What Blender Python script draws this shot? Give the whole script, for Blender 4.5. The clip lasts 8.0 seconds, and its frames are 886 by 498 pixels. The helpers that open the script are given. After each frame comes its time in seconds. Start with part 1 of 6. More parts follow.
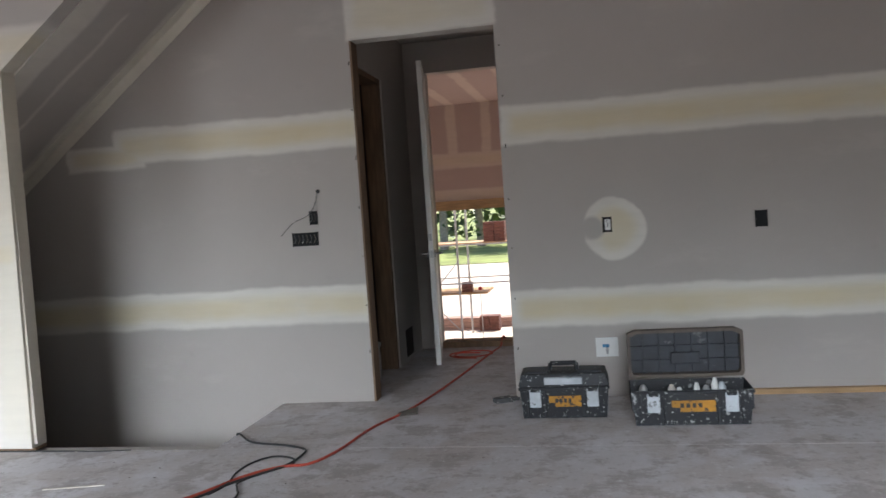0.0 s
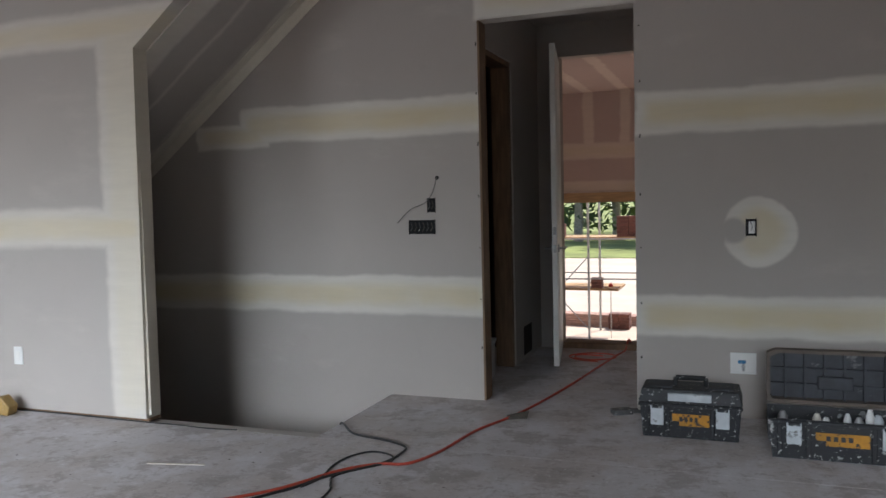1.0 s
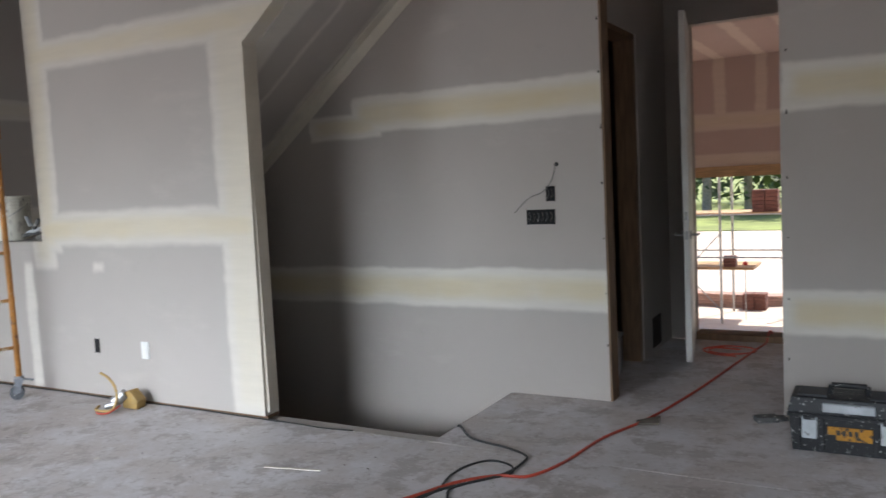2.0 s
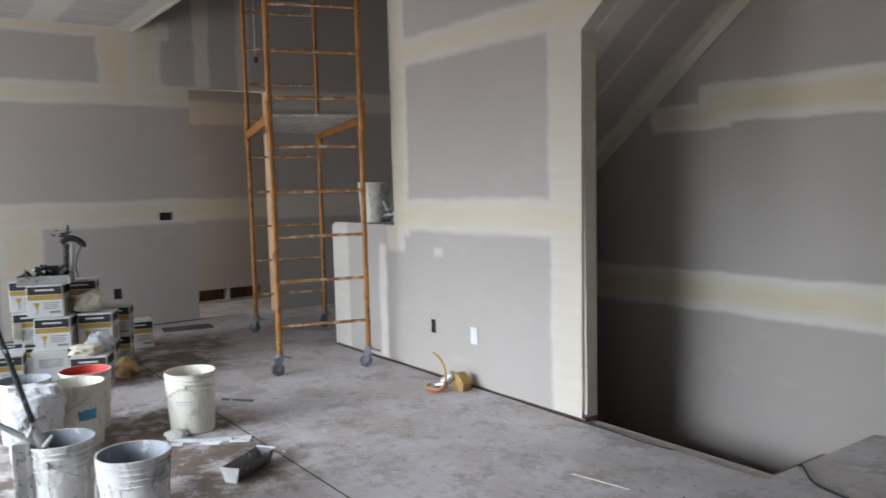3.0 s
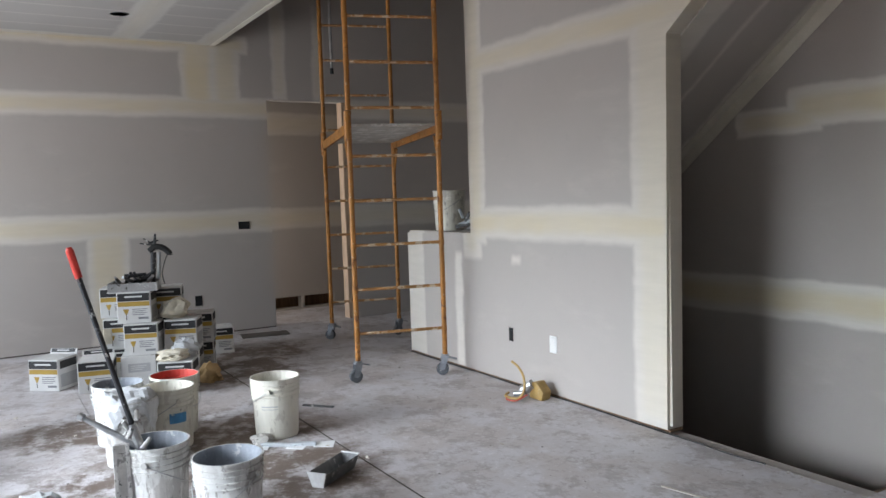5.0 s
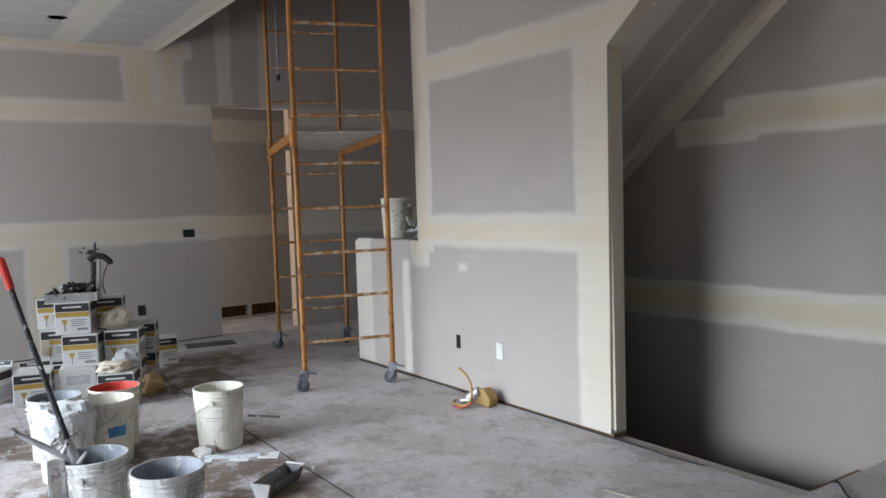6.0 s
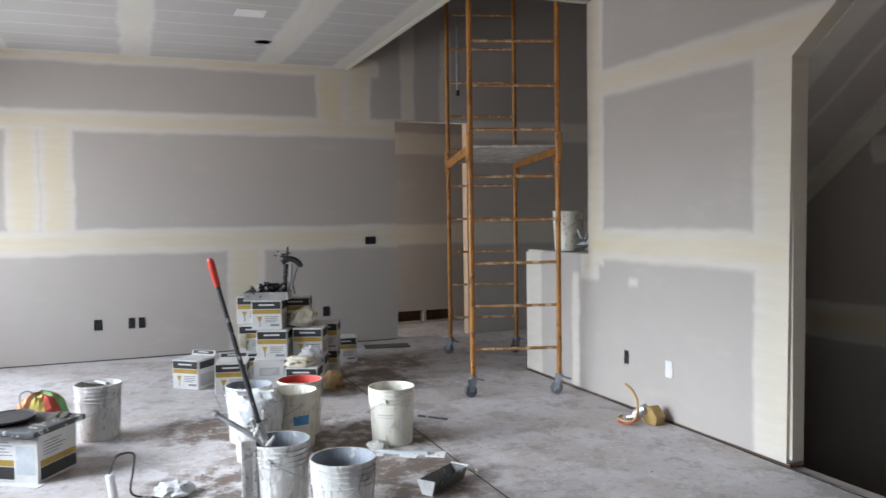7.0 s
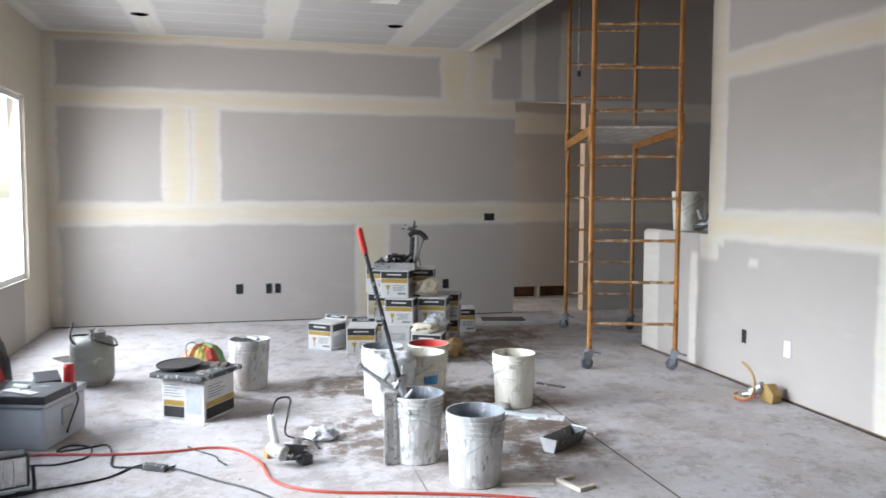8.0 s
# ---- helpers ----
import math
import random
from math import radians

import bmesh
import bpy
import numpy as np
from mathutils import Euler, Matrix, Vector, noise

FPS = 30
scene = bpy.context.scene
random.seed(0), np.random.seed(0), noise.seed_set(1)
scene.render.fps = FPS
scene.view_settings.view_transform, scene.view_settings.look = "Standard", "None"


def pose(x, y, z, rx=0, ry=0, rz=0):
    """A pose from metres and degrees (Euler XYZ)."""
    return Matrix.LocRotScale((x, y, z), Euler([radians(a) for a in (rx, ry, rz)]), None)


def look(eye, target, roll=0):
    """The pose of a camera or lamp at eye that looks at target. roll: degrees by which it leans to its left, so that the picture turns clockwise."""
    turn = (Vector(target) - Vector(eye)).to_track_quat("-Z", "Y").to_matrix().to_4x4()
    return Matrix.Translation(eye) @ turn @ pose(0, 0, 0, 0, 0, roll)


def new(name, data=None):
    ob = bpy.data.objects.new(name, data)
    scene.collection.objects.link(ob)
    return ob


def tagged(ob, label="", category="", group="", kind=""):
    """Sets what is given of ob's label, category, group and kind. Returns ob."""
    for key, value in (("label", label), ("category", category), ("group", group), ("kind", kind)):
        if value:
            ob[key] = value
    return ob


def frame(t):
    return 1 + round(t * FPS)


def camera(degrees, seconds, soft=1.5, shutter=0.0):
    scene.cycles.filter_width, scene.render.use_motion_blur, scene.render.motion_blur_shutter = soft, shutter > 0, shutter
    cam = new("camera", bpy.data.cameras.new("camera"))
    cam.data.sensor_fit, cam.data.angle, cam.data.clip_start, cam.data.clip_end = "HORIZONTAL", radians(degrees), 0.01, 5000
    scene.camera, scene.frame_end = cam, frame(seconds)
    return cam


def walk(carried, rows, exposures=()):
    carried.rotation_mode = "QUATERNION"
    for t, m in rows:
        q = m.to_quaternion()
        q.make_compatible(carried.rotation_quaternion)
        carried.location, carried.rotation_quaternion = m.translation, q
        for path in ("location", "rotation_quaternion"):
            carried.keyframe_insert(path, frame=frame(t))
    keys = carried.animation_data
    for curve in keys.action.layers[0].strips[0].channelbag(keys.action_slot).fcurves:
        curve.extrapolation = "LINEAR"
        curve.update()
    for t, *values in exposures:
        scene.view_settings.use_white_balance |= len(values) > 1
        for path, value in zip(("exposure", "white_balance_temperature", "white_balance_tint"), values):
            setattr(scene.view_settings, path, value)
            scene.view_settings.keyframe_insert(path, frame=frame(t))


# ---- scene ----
cam = camera(58.8, 8.0, shutter=0.25)
PATH = [
    (0, (1.01, 0.475, 1.328), (0.634, 2.436, 1.226), -3.9),
    (0.5, (1.011, 0.657, 1.308), (0.456, 2.576, 1.216), -1.8),
    (1, (1.035, 0.788, 1.339), (0.331, 2.657, 1.222), -1.4),
    (1.2, (1.033, 0.857, 1.345), (0.281, 2.705, 1.207), -1.9),
    (2.3, (0.885, 1.151, 1.461), (-0.281, 2.764, 1.264), -2.4),
    (2.5, (0.864, 1.229, 1.452), (-0.466, 2.709, 1.247), -1.7),
    (3, (0.867, 1.332, 1.462), (-0.758, 2.486, 1.298), -1.5),
    (3.5, (0.822, 1.305, 1.461), (-0.888, 2.335, 1.333), -1.8),
    (4, (0.808, 1.263, 1.456), (-0.935, 2.237, 1.335), -2.2),
    (5.5, (0.802, 1.244, 1.462), (-0.877, 2.322, 1.326), -1.8),
    (6, (0.828, 1.271, 1.464), (-0.821, 2.397, 1.34), -1.9),
    (6.5, (0.852, 1.276, 1.462), (-0.895, 2.243, 1.351), -1.6),
    (7, (0.951, 1.246, 1.475), (-0.906, 1.983, 1.389), -0.8),
    (7.5, (1.107, 1.099, 1.461), (-0.791, 1.728, 1.391), -0.8),
    (8, (1.226, 1.02, 1.464), (-0.711, 1.498, 1.325), 0.2),
]
EXPOSURES = [(0, 1.26), (0.5, 0.88), (1, 0.76), (2.5, 1.25), (3, 1.08), (4, 1.06), (5.5, 1.06), (6.5, 1.05), (7, 1.13), (7.5, 1.23), (8, 1.4)]
walk(cam, [(t, look(e, g, r)) for t, e, g, r in PATH], EXPOSURES)

# ---- plan: x along the door wall, y towards it, z up ----
BACK_X, DOOR_Y, PART_Y, SOUTH_Y, EAST_X, CEIL = -7.96, 5.79, 4.718, -1.08, 4.6, 3.17
PIER_X, KNEE_X, KNEE_END, KNEE_Z = -2.46, -4.58, -5.683, 1.14
WELL_X, FOYER_Y, FOYER_X = -1.262, 3.635, -4.6
SLOPE = 0.78
PIER_Z = 2.335
# the third window is unseen, added to brighten the right-hand floor and door wall
WINDOWS = [(-7.2, -5.3, 0.63, 2.40, 58), (-4.9, -1.3, 0.8, 2.40, 34), (0.9, 3.2, 0.63, 2.40, 33)]
TILTS, SPREADS = (15, 24, 31), (155, 58, 56)

# ---- light ----
world = bpy.data.worlds.new("world")
scene.world = world
world.use_nodes = True
sky = world.node_tree.nodes.new("ShaderNodeTexSky")
sky.sky_type, sky.sun_disc = "NISHITA", False
sky.sun_elevation, sky.sun_rotation = radians(52), radians(25)
world.node_tree.links.new(sky.outputs[0], world.node_tree.nodes["Background"].inputs[0])
world.node_tree.nodes["Background"].inputs[1].default_value = 0.12
sun = new("sun", bpy.data.lights.new("sun", "SUN"))
sun.data.energy, sun.data.angle, sun.data.color = 4.0, radians(0.6), (1.0, 0.94, 0.86)
sun.matrix_world = look((8, 22, 30), (0, 5, 0))
for (wa, wb, za, zb, watts), tilt, spread in zip(WINDOWS, TILTS, SPREADS):
    # slanted lamp strips in each opening stand in for daylight from the upper sky
    n = round((zb - za) / 0.6)
    for k in range(n):
        lamp = new("window_daylight", bpy.data.lights.new("window_daylight", "AREA"))
        lamp.data.shape, lamp.data.size, lamp.data.size_y = "RECTANGLE", wb - wa - 0.1, (zb - za - 0.1) / n
        lamp.data.energy, lamp.data.color = watts / n, (0.81, 0.888, 0.985)
        lamp.data.spread = radians(spread)
        z = za + 0.05 + (zb - za - 0.1) * (k + 0.5) / n
        lamp.matrix_world = look(((wa + wb) / 2, SOUTH_Y - 0.17, z), ((wa + wb) / 2, SOUTH_Y + 3.83, z - 4 * math.tan(radians(tilt))))


# ---- building helpers ----
def box(bm, x0, x1, y0, y1, z0, z1):
    v = [bm.verts.new(p) for p in ((x0, y0, z0), (x1, y0, z0), (x1, y1, z0), (x0, y1, z0), (x0, y0, z1), (x1, y0, z1), (x1, y1, z1), (x0, y1, z1))]
    for f in ((3, 2, 1, 0), (4, 5, 6, 7), (0, 1, 5, 4), (1, 2, 6, 5), (2, 3, 7, 6), (3, 0, 4, 7)):
        bm.faces.new([v[k] for k in f])
    return v


def soft(bm, width, segments=2):
    bmesh.ops.bevel(bm, geom=bm.edges[:], offset=width, segments=segments, affect="EDGES", profile=0.6, clamp_overlap=True)
    return bm


def prism(bm, profile, y0, y1):
    """A polygon in x and z, drawn out along y."""
    a = [bm.verts.new((x, y0, z)) for x, z in profile]
    b = [bm.verts.new((x, y1, z)) for x, z in profile]
    bm.faces.new(a)
    bm.faces.new(b[::-1])
    for k in range(len(profile)):
        j = (k + 1) % len(profile)
        bm.faces.new((a[k], b[k], b[j], a[j]))
    bmesh.ops.recalc_face_normals(bm, faces=bm.faces[:])


def rod(bm, p, q, r0, r1=None, n=10, caps=True):
    p, q = Vector(p), Vector(q)
    r1 = r0 if r1 is None else r1
    turn = (q - p).to_track_quat("Z", "Y")
    rings = []
    for c, r in ((p, r0), (q, r1)):
        rings.append([bm.verts.new(c + turn @ Vector((r * math.cos(2 * math.pi * k / n), r * math.sin(2 * math.pi * k / n), 0))) for k in range(n)])
    for k in range(n):
        bm.faces.new((rings[0][k], rings[0][(k + 1) % n], rings[1][(k + 1) % n], rings[1][k]))
    if caps:
        bm.faces.new(rings[0][::-1])
        bm.faces.new(rings[1])


def lathe(bm, profile, n=28, wobble=0.0, centre=(0, 0)):
    """Radius and height pairs turned round the z axis."""
    rings = []
    for r, z in profile:
        ring = []
        for k in range(n):
            a = 2 * math.pi * k / n
            d = 1 + wobble * noise.noise((math.cos(a) * 1.5, math.sin(a) * 1.5, z * 9))
            ring.append(bm.verts.new((centre[0] + r * d * math.cos(a), centre[1] + r * d * math.sin(a), z)))
        rings.append(ring)
    for a, b in zip(rings, rings[1:]):
        for k in range(n):
            bm.faces.new((a[k], a[(k + 1) % n], b[(k + 1) % n], b[k]))
    if profile[0][0] > 1e-4:
        bm.faces.new(rings[0][::-1])
    if profile[-1][0] > 1e-4:
        bm.faces.new(rings[-1])


def spline(points, steps=6):
    pts = [Vector(p) for p in points]
    ext = [2 * pts[0] - pts[1]] + pts + [2 * pts[-1] - pts[-2]]
    out = []
    for k in range(1, len(ext) - 2):
        a, b, c, d = ext[k - 1:k + 3]
        for s in range(steps):
            t = s / steps
            out.append(0.5 * (2 * b + (c - a) * t + (2 * a - 5 * b + 4 * c - d) * t * t + (3 * b - a - 3 * c + d) * t ** 3))
    return out + [pts[-1]]


def tube(bm, points, r, n=7):
    rings = []
    for k, p in enumerate(points):
        way = (points[min(k + 1, len(points) - 1)] - points[max(k - 1, 0)]).normalized()
        side = way.cross(Vector((0, 0, 1)))
        side = side.normalized() if side.length > 1e-3 else Vector((1, 0, 0))
        up = side.cross(way)
        rings.append([bm.verts.new(p + r * (side * math.cos(2 * math.pi * j / n) + up * math.sin(2 * math.pi * j / n))) for j in range(n)])
    for a, b in zip(rings, rings[1:]):
        for j in range(n):
            bm.faces.new((a[j], a[(j + 1) % n], b[(j + 1) % n], b[j]))
    bm.faces.new(rings[0][::-1])
    bm.faces.new(rings[-1])


def link(name, bm, material, smooth=False):
    me = bpy.data.meshes.new(name)
    bmesh.ops.recalc_face_normals(bm, faces=bm.faces[:])
    bm.to_mesh(me)
    bm.free()
    me.materials.append(material)
    if smooth:
        for p in me.polygons:
            p.use_smooth = True
    return new(name, me)


def part(name, bm, material, parent, label="", smooth=False):
    ob = link(name, bm, material, smooth)
    ob.parent = parent
    return tagged(ob, label)


def thing(name, label, category, at=(0, 0, 0), turn=0, group=""):
    ob = new(name)
    ob.empty_display_size = 0.1
    ob.matrix_basis = pose(*at, 0, 0, turn)
    return tagged(ob, label, category, group)


def structure(name, bm, material, label="", category="", smooth=False):
    return tagged(link(name, bm, material, smooth), label, category, kind="structure")


# ---- materials ----
def nodes_of(name):
    m = bpy.data.materials.new(name)
    m.use_nodes = True
    nt = m.node_tree
    return m, nt, nt.nodes["Principled BSDF"]


def math_node(nt, op, a, b=None, c=None):
    n = nt.nodes.new("ShaderNodeMath")
    n.operation = op
    for k, v in enumerate((a, b, c)):
        if v is None:
            continue
        if isinstance(v, (int, float)):
            n.inputs[k].default_value = v
        else:
            nt.links.new(v, n.inputs[k])
    return n.outputs[0]


def ramp(nt, value, lo, hi):
    n = nt.nodes.new("ShaderNodeMapRange")
    n.interpolation_type = "SMOOTHSTEP"
    nt.links.new(value, n.inputs["Value"])
    n.inputs["From Min"].default_value, n.inputs["From Max"].default_value = lo, hi
    return n.outputs["Result"]


def mix(nt, f, a, b, blend="MIX"):
    n = nt.nodes.new("ShaderNodeMix")
    n.data_type, n.blend_type = "RGBA", blend
    for sock, v in ((n.inputs[0], f), (n.inputs[6], a), (n.inputs[7], b)):
        if isinstance(v, (int, float)):
            sock.default_value = v
        elif isinstance(v, tuple):
            sock.default_value = (*v, 1)
        else:
            nt.links.new(v, sock)
    return n.outputs[2]


def grain(nt, vec, scale, detail=4.0, rough=0.6, stretch=None):
    if stretch:
        mp = nt.nodes.new("ShaderNodeMapping")
        mp.inputs["Scale"].default_value = stretch
        nt.links.new(vec, mp.inputs["Vector"])
        vec = mp.outputs[0]
    n = nt.nodes.new("ShaderNodeTexNoise")
    n.inputs["Scale"].default_value, n.inputs["Detail"].default_value, n.inputs["Roughness"].default_value = scale, detail, rough
    nt.links.new(vec, n.inputs["Vector"])
    return n.outputs["Fac"]


def coords(nt):
    """Object coordinates, shifted by each object's own random number."""
    tc = nt.nodes.new("ShaderNodeTexCoord")
    oi = nt.nodes.new("ShaderNodeObjectInfo")
    add = nt.nodes.new("ShaderNodeVectorMath")
    nt.links.new(tc.outputs["Object"], add.inputs[0])
    sc = math_node(nt, "MULTIPLY", oi.outputs["Random"], 17.0)
    nt.links.new(sc, add.inputs[1])
    return add.outputs[0]


def relief(nt, bsdf, value, strength, distance=0.004):
    b = nt.nodes.new("ShaderNodeBump")
    b.inputs["Strength"].default_value, b.inputs["Distance"].default_value = strength, distance
    nt.links.new(value, b.inputs["Height"])
    nt.links.new(b.outputs[0], bsdf.inputs["Normal"])


def plain(name, col, rough=0.6, metal=0.0, var=0.18, scale=6.0, bump=0.15, bscale=70.0, splat=None, stretch=None, wear=None):
    """A worn surface: colour varied at two scales, fine relief, and optional splashes (colour, how much, scale)."""
    m, nt, b = nodes_of(name)
    v = coords(nt)
    big, fine = grain(nt, v, scale, 5, 0.6, stretch), grain(nt, v, bscale, 3, 0.6, stretch)
    lo, hi = tuple(c * (1 - var) for c in col), tuple(min(1, c * (1 + var)) for c in col)
    colour = mix(nt, ramp(nt, big, 0.3, 0.7), lo, hi)
    colour = mix(nt, math_node(nt, "MULTIPLY", ramp(nt, fine, 0.35, 0.75), 0.35), colour, tuple(c * (1 - 1.3 * var) for c in col))
    rough_out = None
    for k, (c2, much, sc2) in enumerate([s for s in (splat, wear) if s]):
        w = grain(nt, v, sc2, 6, 0.65, stretch)
        mask = ramp(nt, w, 0.66 - much * 0.2, 0.71 - much * 0.2)
        colour = mix(nt, mask, colour, c2)
        rough_out = math_node(nt, "MULTIPLY_ADD", mask, 0.9 - rough, rough)
    nt.links.new(colour, b.inputs["Base Color"])
    if rough_out is None:
        rough_out = math_node(nt, "MULTIPLY_ADD", big, 0.25, rough - 0.12)
    nt.links.new(rough_out, b.inputs["Roughness"])
    b.inputs["Metallic"].default_value = metal
    relief(nt, b, fine, bump)
    return m


def drywall(name, axis, rects, paper=(0.425, 0.388, 0.356), mud=(0.61, 0.572, 0.515), tape=(0.615, 0.525, 0.355), ring=None, feather=0.027):
    """Grey board paper with feathered joint compound. rects: (u0, u1, z0, z1, yellow) in metres; u is x or y, the height is z (x for a ceiling)."""
    m, nt, b = nodes_of(name)
    g = nt.nodes.new("ShaderNodeNewGeometry")
    sep = nt.nodes.new("ShaderNodeSeparateXYZ")
    nt.links.new(g.outputs["Position"], sep.inputs[0])
    pos = g.outputs["Position"]
    n1, n2, n3 = grain(nt, pos, 2.2, 3), grain(nt, pos, 9.0, 4), grain(nt, pos, 140.0, 2)
    streak = grain(nt, pos, 3.0, 5, 0.6, (1.0, 1.0, 7.0) if axis != "c" else (1, 6, 1))
    shift1 = math_node(nt, "MULTIPLY_ADD", n1, 0.10, -0.05)
    shift2 = math_node(nt, "MULTIPLY_ADD", n2, 0.03, -0.015)
    shift = math_node(nt, "ADD", shift1, shift2)
    u = sep.outputs[{"x": 0, "y": 1, "c": 1}[axis]]
    z = sep.outputs[2 if axis != "c" else 0]
    uu, zz = math_node(nt, "ADD", u, shift), math_node(nt, "ADD", z, math_node(nt, "MULTIPLY", shift, 0.6))
    total, core = None, None
    for (u0, u1, z0, z1, yellow) in rects:
        du = math_node(nt, "ABSOLUTE", math_node(nt, "SUBTRACT", uu, (u0 + u1) / 2))
        dz = math_node(nt, "ABSOLUTE", math_node(nt, "SUBTRACT", zz, (z0 + z1) / 2))
        hu, hz = (u1 - u0) / 2, (z1 - z0) / 2
        a = math_node(nt, "MULTIPLY", ramp(nt, du, hu + feather * 0.8, hu - feather * 1.2), ramp(nt, dz, hz + feather * 0.8, hz - feather * 1.2))
        total = a if total is None else math_node(nt, "MAXIMUM", total, a)
        if yellow:
            c = math_node(nt, "MULTIPLY", ramp(nt, du, hu - 0.02, max(hu - 0.12, 0.02)), ramp(nt, dz, hz - 0.02, max(hz - 0.12, 0.02)))
            c = math_node(nt, "MULTIPLY", c, float(yellow))
            core = c if core is None else math_node(nt, "MAXIMUM", core, c)
    if ring:
        cu, cz, r = ring
        du, dz = math_node(nt, "SUBTRACT", uu, cu), math_node(nt, "SUBTRACT", zz, cz)
        d = math_node(nt, "SQRT", math_node(nt, "ADD", math_node(nt, "MULTIPLY", du, du), math_node(nt, "MULTIPLY", dz, dz)))
        disc = ramp(nt, d, r + 0.01, r - 0.015)
        bite_u, bite_z = math_node(nt, "ADD", du, 0.15), math_node(nt, "ADD", dz, 0.0)
        e = math_node(nt, "SQRT", math_node(nt, "ADD", math_node(nt, "MULTIPLY", bite_u, bite_u), math_node(nt, "MULTIPLY", bite_z, bite_z)))
        disc = math_node(nt, "MULTIPLY", disc, ramp(nt, e, 0.06, 0.095))
        total = math_node(nt, "MAXIMUM", total, disc)
        core = math_node(nt, "MAXIMUM", core, math_node(nt, "MULTIPLY", ramp(nt, d, r - 0.03, r - 0.12), 0.75)) if core is not None else disc
    base = mix(nt, n1, tuple(c * 0.95 for c in paper), tuple(c * 1.05 for c in paper))
    base = mix(nt, math_node(nt, "MULTIPLY", n3, 0.25), base, tuple(c * 0.9 for c in paper))
    compound = mix(nt, streak, tuple(c * 0.93 for c in mud), tuple(min(1, c * 1.05) for c in mud))
    if core is not None:
        ck = math_node(nt, "MULTIPLY", core, math_node(nt, "MULTIPLY_ADD", n1, 1.1, 0.25))
        compound = mix(nt, ck, compound, tape)
    # thin wiped smears and knife drags outside the joints
    drag = grain(nt, pos, 1.6, 5, 0.6, (1.0, 1.0, 2.6) if axis != "c" else (1, 2.6, 1))
    base = mix(nt, math_node(nt, "MULTIPLY", ramp(nt, drag, 0.56, 0.76), 0.16), base, mud)
    base = mix(nt, math_node(nt, "MULTIPLY", ramp(nt, n2, 0.62, 0.76), 0.12), base, tuple(c * 0.75 for c in paper))
    if total is not None:
        edge = math_node(nt, "MULTIPLY", total, math_node(nt, "MULTIPLY_ADD", streak, 0.3, 0.8))
        edge = math_node(nt, "MINIMUM", edge, 1.0)
        base = mix(nt, edge, base, compound)
    nt.links.new(base, b.inputs["Base Color"])
    b.inputs["Roughness"].default_value = 0.85
    b.inputs["Specular IOR Level"].default_value = 0.25
    relief(nt, b, math_node(nt, "MULTIPLY_ADD", n2, 0.6, math_node(nt, "MULTIPLY", n3, 0.15)), 0.12, 0.006)
    return m


